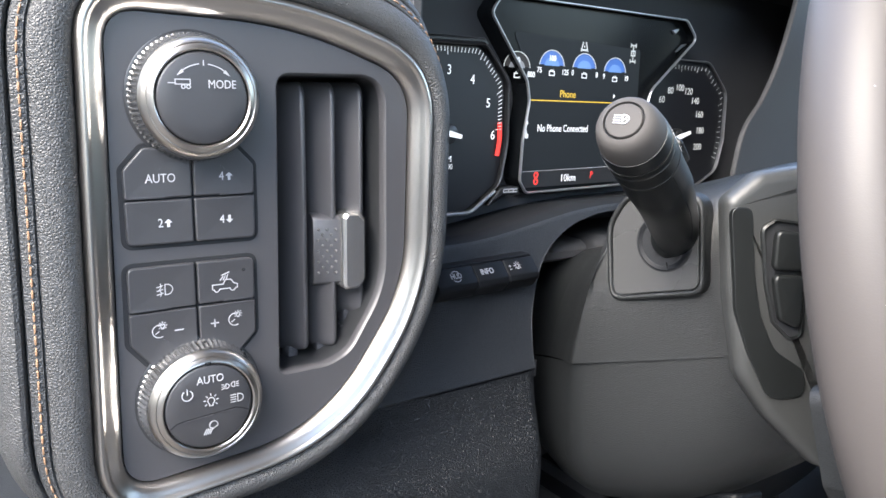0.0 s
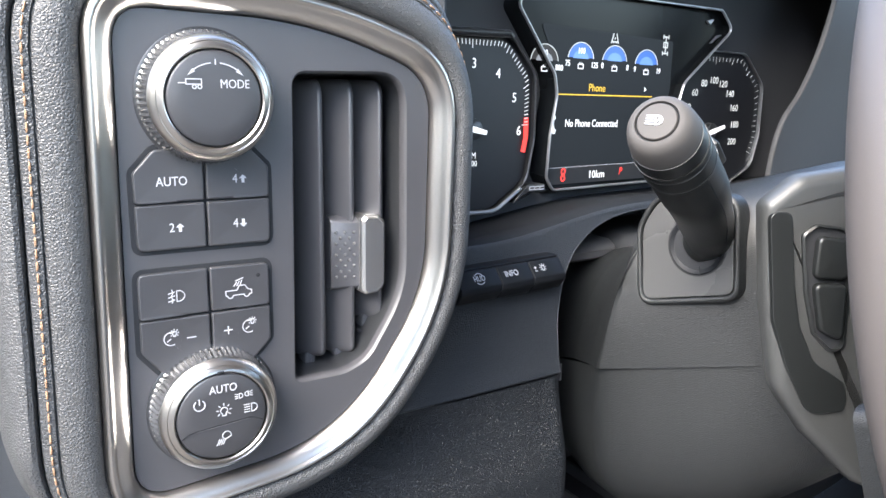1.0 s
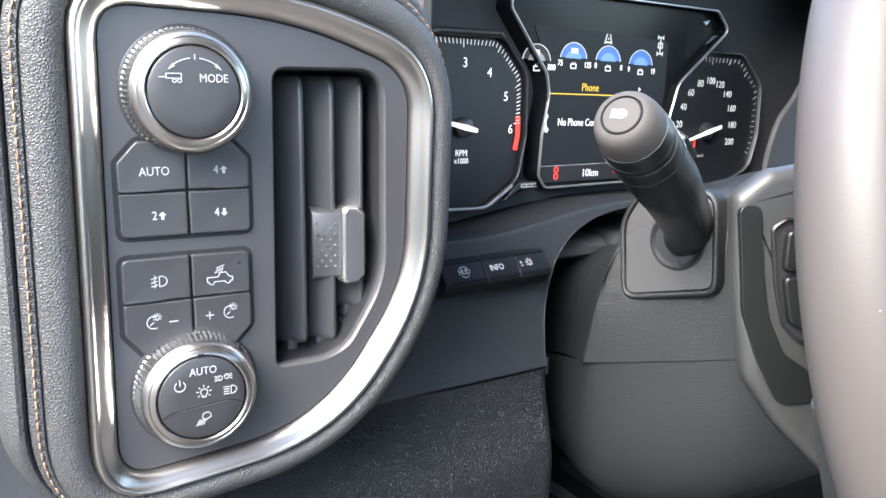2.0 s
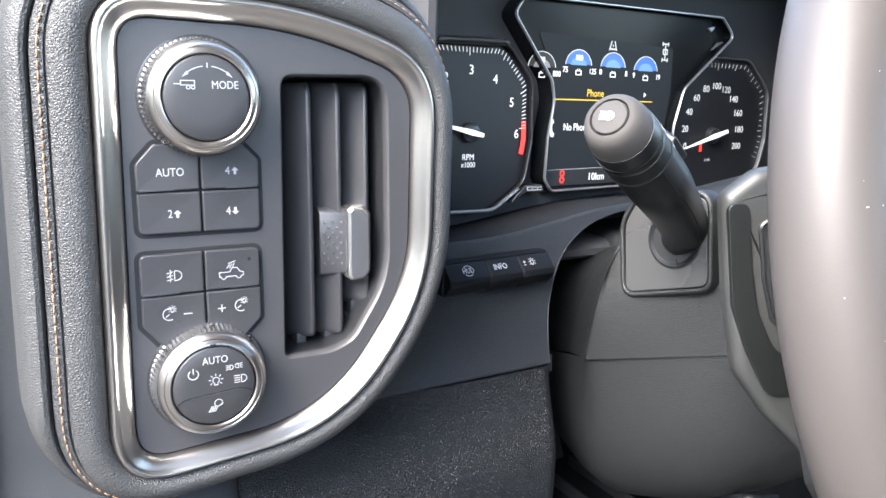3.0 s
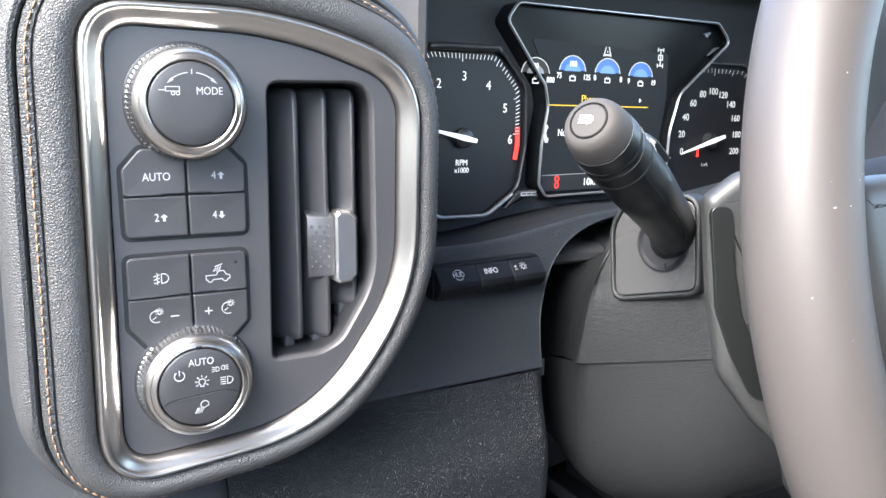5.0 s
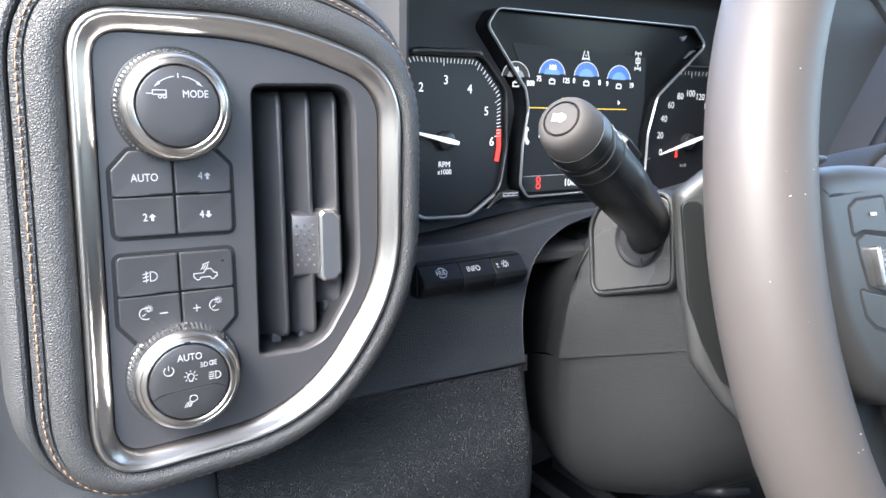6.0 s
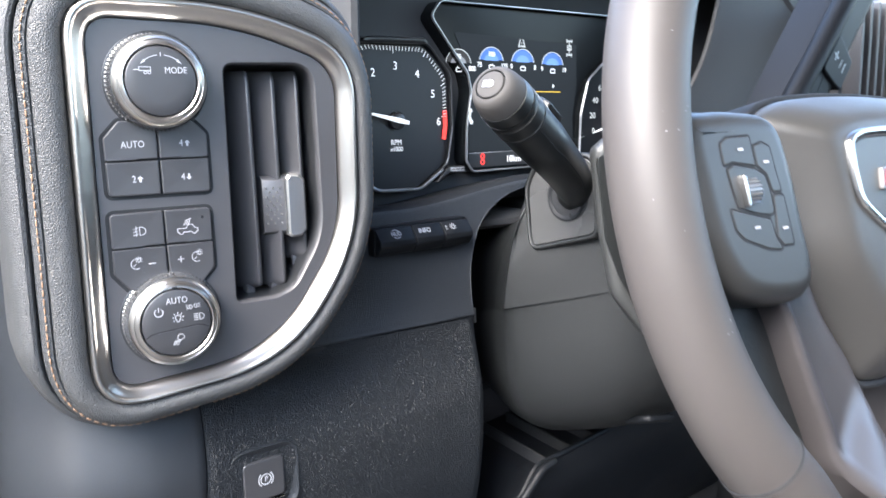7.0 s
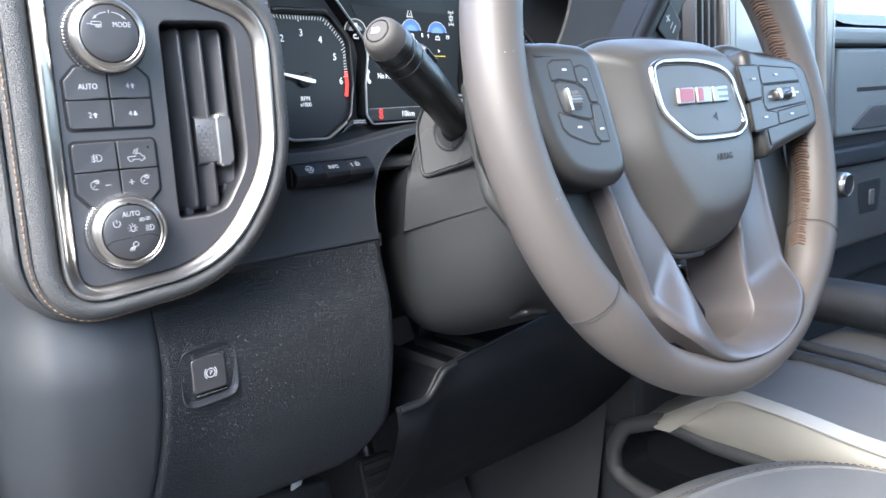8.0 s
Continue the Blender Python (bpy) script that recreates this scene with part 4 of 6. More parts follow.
for x, z, lt, rt, mid in ((0.0516, 0.0450, "", "800", "00"), (0.0820, 0.0478, "75", "125", "100"), (0.1125, 0.0476, "0", "8", ""), (0.1432, 0.0466, "9", "19", "")):
    cold = x < 0.06
    # a half-round gauge: a lit dome, paler towards its rim, in a thin arc with ticks
    part("gauge_icon", fills([arc(x, z - 0.0055, 0.0108, 8, 172, 20, 0.0104)], CF, c=SC), GREYCAP if cold else BLUE, cluster, **GLOWK)
    part("gauge_glow", fills([arc(x, z - 0.0050, 0.0068, 4, 176, 16, 0.0056)], CF, c=SC + 0.00015), DULL if cold else PALEBLUE, cluster, **GLOWK)
    part("gauge_arc", strokes([arc(x, z - 0.0055, 0.0112, 6, 174, 22, 0.0108)], 0.0005, CF, c=SC + 0.0002), GLOWDIM, cluster, **GLOWK)
    for q, dx, dz in ((lt, -0.0112, 0), (rt, 0.0122, -0.0004), (mid, 0.0, 0.0080)):
        if q:
            part("numeral", words(q, 0.0050, CF, (x + dx, z - 0.0080 + dz), SC + 0.0004, narrow=0.86, bold=0.00008), GLOW, cluster, **GLOWK)
    part("symbol", strokes([[(x - 0.0022, z - 0.0108), (x + 0.0022, z - 0.0108), (x + 0.0022, z - 0.0082), (x - 0.0022, z - 0.0082), (x - 0.0022, z - 0.0108)], [(x - 0.0009, z - 0.0080), (x - 0.0009, z - 0.0070)], [(x + 0.0009, z - 0.0080), (x + 0.0009, z - 0.0070)]], 0.0006, CF, c=SC + 0.0004), GLOW, cluster, **GLOWK)
part("symbol", strokes([[(0.1083, 0.0542), (0.1102, 0.0605)], [(0.1147, 0.0542), (0.1128, 0.0605)], [(0.1115, 0.0545), (0.1115, 0.0557)], [(0.1115, 0.0568), (0.1115, 0.0580)], [(0.1092, 0.0556), (0.1100, 0.0548), (0.1108, 0.0556)], [(0.1122, 0.0556), (0.1130, 0.0548), (0.1138, 0.0556)]], 0.0008, CF, c=SC), GLOWDIM, cluster, **GLOWK)
part("symbol", strokes([[(0.1611, 0.0500), (0.1611, 0.0620)]] + [[(0.1585, 0.0505 + dz), (0.1637, 0.0505 + dz)] for dz in (0, 0.011)] + [[(x, 0.0505 + dz - 0.0014), (x, 0.0505 + dz + 0.0014)] for x in (0.1585, 0.1637) for dz in (0, 0.011)] + [[(0.1592, 0.0545), (0.1630, 0.0545), (0.1630, 0.0577), (0.1592, 0.0577), (0.1592, 0.0545)]], 0.0008, CF, c=SC), GLOWDIM, cluster, **GLOWK)
part("lettering", words("Phone", 0.0070, CF, (0.0985, 0.0252), SC, narrow=0.86), AMBER, cluster, **GLOWK)
part("divider", fills([[(0.0602, 0.0202), (0.1520, 0.0206), (0.1520, 0.0213), (0.0602, 0.0209)]], CF, c=SC), AMBER, cluster, **GLOWK)
part("symbol", fills([[(0.1436, 0.0240), (0.1456, 0.0256), (0.1436, 0.0272)]], CF, c=SC), GLOW, cluster, **GLOWK)
part("lettering", words("No Phone Connected", 0.0068, CF, (0.0722, 0.0024), SC, align="LEFT", narrow=0.79), GLOW, cluster, **GLOWK)
part("symbol", fills([[(0.0612, 0.0072), (0.0632, 0.0078), (0.0642, 0.0056), (0.0630, 0.0044), (0.0626, 0.0018), (0.0634, -0.0008), (0.0648, -0.0018), (0.0640, -0.0042), (0.0620, -0.0040), (0.0606, -0.0004), (0.0602, 0.0036)]], CF, c=SC), GLOW, cluster, **GLOWK)
part("status_bar", fills([[(0.0605, -0.0368), (0.1670, -0.0348), (0.1670, -0.0238), (0.0605, -0.0262)]], CF, c=SC - 0.0001), GLOSS, cluster, **GLOWK)
part("divider", fills([[(0.0605, -0.0262), (0.1670, -0.0238), (0.1670, -0.0234), (0.0605, -0.0258)]], CF, c=SC), DULL, cluster, **GLOWK)
part("lettering", words("10km", 0.0072, CF, (0.1038, -0.0312), SC, narrow=0.95), GLOW, cluster, **GLOWK)
part("lettering", words("P", 0.0070, CF, (0.1265, -0.0298), SC, narrow=0.8, slant=0.15), REDGLOW, cluster, **GLOWK)
for dz in (-0.0022, 0.0022):
    part("symbol", strokes([[(0.0736 + 0.0016 * math.cos(q * math.pi / 6), -0.0306 + dz + 0.0018 * math.sin(q * math.pi / 6)) for q in range(13)]], 0.0009, CF, c=SC), REDGLOW, cluster, **GLOWK)
part("badge_bar", slab(rounded([(0.0376, -0.0388), (0.0508, -0.0382), (0.0508, -0.0346), (0.0376, -0.0352)], 0.0004, 2), -0.004, 0.0032, 0.0004, CF), GLOSS, cluster)
for a0, a1 in ((0.0384, 0.0420), (0.0425, 0.0462), (0.0467, 0.0500)):
    part("badge_mark", strokes([[(a1, -0.0357), (a0, -0.0359), (a0, -0.0377), (a1, -0.0375)]], 0.0006, CF, c=0.0032), PRINT, cluster, **GLOWK)
part("trim_foot", slab(rounded([(0.0240, -0.0475), (0.0380, -0.0395), (0.0530, -0.0395), (0.0500, -0.0345), (0.0375, -0.0345), (0.0330, -0.0385)], 0.0008, 3), -0.008, 0.0028, 0.0006, CF), GLOSS, cluster)

# ---- cluster hood ----
hood = thing("cluster_hood", (0.43, 0.42, 0.72), "matte black hood round the instrument cluster", "dashboard hood")
ho = rounded([(-0.062, -0.078), (-0.062, 0.085), (-0.035, 0.122), (0.375, 0.122), (0.420, 0.090), (0.420, -0.078)], [0.01, 0.025, 0.03, 0.03, 0.03, 0.01], 8)
hi = grow(ccw(ho), -0.012)
part("outer_shell", ring(ccw(ho), hi, [(0, -0.02), (0, 0.035), (0.25, 0.0405), (0.6, 0.041)], CF), LINING, hood)
part("inner_lining", ring(ccw(ho), hi, [(0.602, 0.0408), (0.8, 0.039), (1.0, 0.033), (1.0, -0.018)], CF), LINING, hood)
# the smooth cheek that sweeps from the hood's foot up beside the dials
cheek = [p.to_2d() for p in curve([(0.2335, -0.060, 0), (0.2350, -0.022, 0), (0.2432, 0.0065, 0), (0.2610, 0.0275, 0), (0.2770, 0.0550, 0), (0.2880, 0.086, 0), (0.296, 0.118, 0)], 6)]
part("cheek", slab([tuple(p) for p in cheek] + [(0.418, 0.118), (0.418, -0.060)], 0.0345, 0.038, 0.0016, CF, steps=5), HOODSIDE, hood, "smooth grey side panel")

# ---- steering column ----
column = thing("steering_column", (0.47, 0.34, 0.57), "dark grey grained steering column shroud", "steering column")


def half_loop(y, half, z0, z1, upper, e):
    cx = 0.468 - 0.04 * (y - 0.3)
    out = []
    for k in range(41):
        a = math.pi * (1 - k / 40)
        c, s = math.cos(a), math.sin(a)
        x = cx + half * math.copysign(abs(c) ** (2 / e), c)
        z = z0 + (z1 - z0) * abs(s) ** (2 / e)
        out.append((x, y, z))
    return out


def seam_z(y):
    return 0.6360 - 0.29 * (y - 0.37)


ups = [(0.47, 0.072, 0.680), (0.40, 0.086, 0.700), (0.372, 0.1000, 0.716), (0.3585, 0.1092, 0.728), (0.3562, 0.1104, 0.730), (0.3540, 0.1106, 0.7315), (0.345, 0.1082, 0.736), (0.31, 0.0962, 0.748), (0.285, 0.0868, 0.756), (0.265, 0.0795, 0.757), (0.252, 0.0760, 0.754), (0.248, 0.072, 0.749), (0.247, 0.03, 0.70)]
upper_rows = [[(x, q - 0.24 * ease(0.345, 0.358, q) * max(0, z - seam_z(q)), z) for x, q, z in half_loop(y, h, seam_z(y), z1, True, 4.2)] for y, h, z1 in ups]
part("upper_shroud", loft(upper_rows, closed=False), COLUMN, column, angle=25)
lows = [(0.47, 0.076, 0.550), (0.42, 0.086, 0.545), (0.385, 0.098, 0.538), (0.362, 0.1068, 0.541), (0.354, 0.1088, 0.5425), (0.346, 0.1074, 0.545), (0.32, 0.0990, 0.554), (0.295, 0.0900, 0.569), (0.27, 0.0812, 0.594), (0.252, 0.0755, 0.614), (0.244, 0.068, 0.632), (0.242, 0.03, 0.652)]
part("lower_shroud", loft([[(x + (0.0008 if x < 0.468 else -0.0008), y, z) for x, y, z in half_loop(y, h, seam_z(y) + 0.0005, z1, False, 3.9)] for y, h, z1 in lows], closed=False), COLUMN, column)
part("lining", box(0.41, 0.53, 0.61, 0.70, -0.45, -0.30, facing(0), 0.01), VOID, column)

ZF = frame_of((0.3628, 0.3372, 0.6805), (0.0125, -0.049, 0.0135), (0.003, 0.004, 0.046))
bez = ccw(rounded([(0.0010, -0.0010), (0.0545, -0.0012), (0.0612, 0.0480), (0.0200, 0.0560), (0.0055, 0.040)], [0.009, 0.009, 0.011, 0.018, 0.022], 9))
part("stalk_bezel", loft([[(x, y, c) for x, y in grow(bez, -d)] for d, c in ((0, -0.008), (0, 0.0010), (0.0005, 0.0020), (0.0013, 0.0025), (0.0020, 0.0025), (0.0026, 0.0021), (0.0029, 0.0012), (0.0030, -0.0010))], ZF, cap0=True, cap1=True), COLUMN, column)
part("bezel_plate", slab(grow(bez, -0.0033), -0.004, 0.0013, 0.0005, ZF), BEZELPLATE, column, "smooth plate round the stalk, its sky reflection in the colour")
RC = (0.0368, 0.0267)
rm = ZF @ Matrix.Translation((RC[0], RC[1], 0))
part("stalk_gap", turned([(0.0150, 0.0005), (0.0150, 0.0016), (0.012, 0.0016)], rm, 48), VOID, column)
part("stalk_boot", turned([(0.0143, 0.0010), (0.0143, 0.0018), (0.0138, 0.0022), (0.0118, 0.0016), (0.0100, 0.0004), (0.005, -0.0010)], rm, 48), INK, column, "split rubber boot ring")
part("boot_split", box(-0.0003, 0.0003, -0.0143, -0.0100, 0.0008, 0.0024, rm, 0.0001), VOID, column)

# ---- turn signal stalk ----
stalk = thing("indicator_stalk", tuple(ZF @ Vector((RC[0], RC[1], 0))), "black indicator stalk with grey ribbed end cap", "control stalk")
B = ZF @ Vector((RC[0], RC[1], -0.004))
END = Vector((0.2796, 0.2562, 0.7789))
P2 = Vector((0.3308, 0.2787, 0.7468))
P3 = Vector((0.3606, 0.2980, 0.7312))
axis = (END - P2).normalized()
L = (END - P2).length
arm_path = curve([tuple(B), tuple(B + (P3 - B) * 0.35 + Vector((0.002, -0.002, 0))), tuple(P3), tuple(P2), tuple(P2 + axis * L * 0.25), tuple(P2 + axis * L * 0.50)], 8)
last = len(arm_path) - 1
arm_r = [0.0098 + 0.0024 * ease(0, 0.45, i / last) + 0.0013 * ease(0.4, 0.75, i / last) for i in range(last + 1)]
part("arm", tube(arm_path, arm_r, 36), STALK, stalk)
toward = Vector((-0.42, -0.90, 0.05))
seam = []
for i in range(int(last * 0.30), last):
    d = (arm_path[i + 1] - arm_path[i - 1]).normalized()
    n = (toward - d * toward.dot(d)).normalized()
    seam.append(arm_path[i] + n * (arm_r[i] - 0.0001))
part("mould_seam", tube(seam, 0.00028, 6), VOID, stalk)
eu = Vector((0, 0, 1)).cross(axis).normalized()
EF = frame_of(END, eu, axis.cross(eu))
part("sleeve", turned([(0.0128, -L * 0.52), (0.0136, -L * 0.515), (0.0138, -L * 0.508), (0.0138, -L * 0.49), (0.0134, -L * 0.485), (0.0137, -L * 0.480), (0.0138, -L * 0.36), (0.0132, -L * 0.355)], EF, 56), STALK, stalk, angle=25)
loops = []
for c, amp in ((-L * 0.362, 0), (-L * 0.358, 1), (-L * 0.300, 1), (-L * 0.296, 0)):
    loops.append([((0.0138 - 0.0003 * amp * (k % 2)) * math.cos(2 * math.pi * k / 160), (0.0138 - 0.0003 * amp * (k % 2)) * math.sin(2 * math.pi * k / 160), c) for k in range(160)])
part("knurl_ring", loft(loops, EF, cap0=True, cap1=True), STALK, stalk, angle=25)
part("collar", turned([(0.0130, -L * 0.295), (0.0136, -L * 0.288), (0.0136, -L * 0.25), (0.0131, -L * 0.185), (0.0126, -L * 0.183)], EF, 56, cap1=False), STALK, stalk)
part("end_cap", turned([(0.0126, -L * 0.184), (0.0130, -L * 0.178), (0.0125, -L * 0.12), (0.0118, -0.0048), (0.0113, -0.0034), (0.0103, -0.0016), (0.0088, -0.0006), (0.0078, -0.0004), (0.0076, -0.0014)], EF, 56, cap1=False), GREYCAP, stalk, "grey plastic end cap")
part("gap", turned([(0.0077, -0.0016), (0.006, -0.0016)], EF, 40), VOID, stalk)
push = part("push_button", turned([(0.0070, -0.0020), (0.0070, -0.0006), (0.0067, -0.0002), (0.0040, 0.0002), (0.001, 0.0003)], EF, 48), GREYCAP, stalk)
part("symbol", merge(strokes(lamp_shape(0.0017, 1) + [[(-0.0006, d), (-0.0034, d)] for d in (-0.0015, -0.0005, 0.0005, 0.0015)], 0.0004, EF, (-0.0002, 0.0), 1, 0.0002, 0.0005), words("A", 0.0026, EF, (0.0010, 0), 0.0002, 0.0005)), PRINT, push, smooth=False)
side = Vector((0.50, -0.62, 0.45))
side = (side - axis * side.dot(axis)).normalized()
for s, kind in ((0.34, 0), (0.40, 1), (0.45, 0), (0.56, 1)):
    symbol_frame = frame_of(END - axis * L * s + side * 0.0138, side.cross(axis), axis)
    part("symbol", strokes([[(-0.0016, 0), (0.0016, 0)], [(0.0006, 0.0007), (0.0016, 0), (0.0006, -0.0007)]] if kind else [arc(0, 0, 0.0009, 20, 340, 12), [(-0.0017, -0.0009), (-0.0017, 0.0009)]], 0.00032, symbol_frame, c=-0.00005), PRINT, stalk, smooth=False)
out = Vector((0.55, -0.30, 0.76))
out = (out - axis * out.dot(axis)).normalized()
RKF = frame_of(P2 + axis * L * 0.30 + out * 0.0128, axis, out.cross(axis))
part("rocker", slab(rounded([(-0.0085, -0.0042), (0.0075, -0.0042), (0.0080, 0.0), (0.0075, 0.0042), (-0.0085, 0.0042)], 0.0015, 4), -0.004, 0.0030, 0.0010, RKF), STALK, stalk)
part("rocker_slot", slab(rounded([(-0.0100, -0.0056), (0.0040, -0.0056), (0.0040, -0.0040), (-0.0100, -0.0040)], 0.0006, 3), -0.004, 0.0016, 0.0002, RKF), VOID, stalk)

# ---- steering wheel ----
WT, WY = 0.2505, 0.0551
WC = (0.4669, 0.1795, 0.7264)
wu = Vector((math.cos(WY), math.sin(WY), 0))
wf = Vector((-math.sin(WY), math.cos(WY), 0))
WFm = frame_of(WC, wu, wf * math.sin(WT) + Vector((0, 0, math.cos(WT))))
wheel = thing("steering_wheel", WC, "dark leather steering wheel with silver lower spokes", "steering wheel")
RA, RB, RT = 0.1698, 0.1769, 0.0165


def rim_point(a, b, over=0.0, grip=1.0):
    """A point of the rim's skin: a round the wheel, b round the tube."""
    r = RT * grip + over
    foot = ease(222, 240, math.degrees(a) % 360) * ease(318, 300, math.degrees(a) % 360)
    if foot:
        # the rim is slimmer where the spoke trim lies in it
        r *= 1 - 0.22 * foot
        return WFm @ Vector(((RA + 0.0035 * foot + r * math.cos(b)) * math.cos(a), (RB + 0.0035 * foot + r * math.cos(b)) * math.sin(a), r * 1.05 * math.sin(b)))
    return WFm @ Vector(((RA + r * math.cos(b)) * math.cos(a), (RB + r * math.cos(b)) * math.sin(a), r * 1.05 * math.sin(b)))


def rim_grip(a):
    d = math.degrees(a)
    return 1 + 0.05 * math.exp(-((abs((d + 180) % 360 - 180) - 40) / 14) ** 2) + 0.05 * math.exp(-((abs(d % 360 - 180) - 40) / 14) ** 2)


N = 200
bm = loft([[rim_point(2 * math.pi * i / N, 2 * math.pi * k / 32, 0, rim_grip(2 * math.pi * i / N)) for k in range(32)] for i in range(N + 1)])
bmesh.ops.remove_doubles(bm, verts=bm.verts, dist=1e-6)
rim = part("rim", bm, WHEEL, wheel, "smooth dark leather rim")
for deg in (217, 322, 40, 140):
    a = radians(deg)
    # a seam where two pieces of leather meet: a dark gap with a rolled edge beside it
    part("rim_seam", tube([rim_point(a, 2 * math.pi * k / 40, -0.0001, rim_grip(a)) for k in range(40)], 0.0006, 6, closed=True), VOID, rim)
    a2 = a + (0.006 if deg in (217, 40) else -0.006)
    part("seam_welt", tube([rim_point(a2, 2 * math.pi * k / 40, -0.0004, rim_grip(a2)) for k in range(40)], 0.0008, 8, closed=True), WHEEL, rim)
random.seed(5)
for s in (1, -1):
    bm = bmesh.new()
    for i in range(104):
        a = radians((0 if s > 0 else 180) + s * (-46 + 92 * i / 103)) + random.uniform(-0.003, 0.003)
        w = 0.36 + random.uniform(-0.06, 0.06)
        for e in (1, -1):
            p = [rim_point(a + 0.014 * f, math.pi - e * w * (1 - f), h) for f, h in ((0, -0.0002), (0.3, 0.0006), (0.7, 0.0009), (1.08, 0.0003))]
            tube(p, [0.0006, 0.0009, 0.0009, 0.0006], 6, bm=bm)
    part("stitching", bm, BROWNTHREAD, rim, "brown stitching thread")

# the airbag cover: a raised middle with sloping flanks
hub_o = smooth_loop([(-0.078, 0.037), (-0.060, 0.0445), (-0.030, 0.047), (0.0, 0.0472), (0.030, 0.0462), (0.060, 0.0435), (0.077, 0.035), (0.0825, 0.020), (0.0825, 0.0), (0.081, -0.030), (0.0755, -0.053), (0.065, -0.073), (0.049, -0.089), (0.027, -0.097), (0.0, -0.0998), (-0.024, -0.0985), (-0.037, -0.0945), (-0.0455, -0.081), (-0.0525, -0.070), (-0.0615, -0.055), (-0.0685, -0.041), (-0.0718, -0.026), (-0.0728, -0.008), (-0.0745, 0.010), (-0.0770, 0.027)], 112)
ho_ = ccw(hub_o)
# near-black base, so the gap round the cover looks shaded
part("hub_base", slab(grow(ho_, 0.0030), -0.055, -0.0150, 0.002, WFm), VOID, wheel)
cx, cy = 0.003, -0.016
hl = [[(cx + (x - cx) * f, cy + (y - cy) * f, c) for x, y in ho_] for f, c in ((0.97, -0.022), (1.0, -0.0170), (1.0, -0.0135), (0.992, -0.0108), (0.975, -0.0082), (0.94, -0.0048), (0.88, 0.0004), (0.80, 0.0064), (0.755, 0.0092), (0.72, 0.0106), (0.68, 0.0113), (0.60, 0.0117), (0.40, 0.0121), (0.2, 0.0123))]
part("airbag_cover", loft(hl, WFm, cap0=True, cap1=True), HUB, wheel, "matte black airbag cover")
# dark tube laid along the cover's edge to paint the gap's shadow
gap_line = [(x, y) for x, y in grow(ho_, 0.0013) if y < 0.040 and (x < -0.02 or (x < 0.0 and y < -0.09))]
k0 = max(range(len(gap_line)), key=lambda i: (Vector(gap_line[i]) - Vector(gap_line[i - 1])).length)
part("hub_gap_shade", tube([WFm @ Vector((x, y, -0.0120)) for x, y in gap_line[k0:] + gap_line[:k0]], 0.0020, 8), VOID, wheel)

sh = smooth_loop([(-0.0470, 0.0205), (-0.0400, 0.0242), (-0.0272, 0.0256), (0.0052, 0.0250), (0.0340, 0.0198), (0.0462, 0.0110), (0.0485, 0.0), (0.0518, -0.0143), (0.0505, -0.0235), (0.0407, -0.0294), (0.0269, -0.0314), (-0.0115, -0.0308), (-0.0236, -0.0278), (-0.0384, -0.0176), (-0.0468, -0.0092), (-0.0490, 0.0015), (-0.0490, 0.0130)], 136)
shc = ccw(sh)
emblem = part("emblem", ring(shc, grow(shc, -0.0052), [(0, 0.0080), (0, 0.0122), (0.14, 0.0138), (0.4, 0.0144), (0.7, 0.0140), (0.94, 0.0130), (1, 0.0120), (1, 0.0080)], WFm), BRIGHT, wheel, "satin chrome shield frame with plain badge bars")
part("emblem_field", slab(grow(shc, -0.0053), 0.006, 0.0128, 0.0004, WFm), HUB, emblem)
for a0, a1 in ((-0.0272, -0.0095), (-0.0060, 0.0115), (0.0140, 0.0322)):
    part("badge_bar", slab(rounded([(a0 - 0.0012, -0.0056), (a1 - 0.0012, -0.0056), (a1 + 0.0012, 0.0054), (a0 + 0.0012, 0.0054)], 0.0014, 3), 0.0126, 0.0150, 0.0008, WFm), SILVER, emblem)
for a0, a1 in ((-0.0258, -0.0110), (-0.0046, 0.0008)):
    part("badge_fill", fills([rounded([(a0 - 0.0009, -0.0042), (a1 - 0.0009, -0.0042), (a1 + 0.0009, 0.0041), (a0 + 0.0009, 0.0041)], 0.0008, 2)], WFm, c=0.0150, thick=0.0003), RED, emblem, "red badge fill")
for z in (-0.0022, 0.0022):
    part("badge_slot", fills([[(0.0190, z - 0.0008), (0.0318, z - 0.0008), (0.0322, z + 0.0008), (0.0194, z + 0.0008)]], WFm, c=0.0149, thick=0.0003), GLOSS, emblem)
part("horn_symbol", strokes([[(0.0100, -0.0145), (0.0128, -0.0145), (0.0148, -0.0122), (0.0148, -0.0172), (0.0128, -0.0153), (0.0100, -0.0153)]], 0.0006, WFm, c=0.0129), VOID, emblem, smooth=False)
part("lettering", words("AIRBAG", 0.0064, WFm, (0.0141, -0.0420), 0.0108, 0.0016), VOID, wheel, smooth=False)


def pod_slab(poly, c0, c1, bevel):
    return part("switch_pod", slab(smooth_loop(poly, 84), c0, c1, bevel, WFm, steps=6), PODGREY, wheel)


lp = pod_slab([(-0.1560, 0.033), (-0.1360, 0.0372), (-0.1147, 0.0366), (-0.100, 0.0345), (-0.0925, 0.0276), (-0.0890, 0.0139), (-0.0875, -0.0033), (-0.0868, -0.0171), (-0.0858, -0.0275), (-0.0868, -0.0385), (-0.0920, -0.0445), (-0.1006, -0.0472), (-0.1158, -0.0465), (-0.1294, -0.0435), (-0.1400, -0.0380), (-0.1480, -0.0277), (-0.1530, -0.0150), (-0.1560, 0.006)], -0.010, 0.0108, 0.0090)
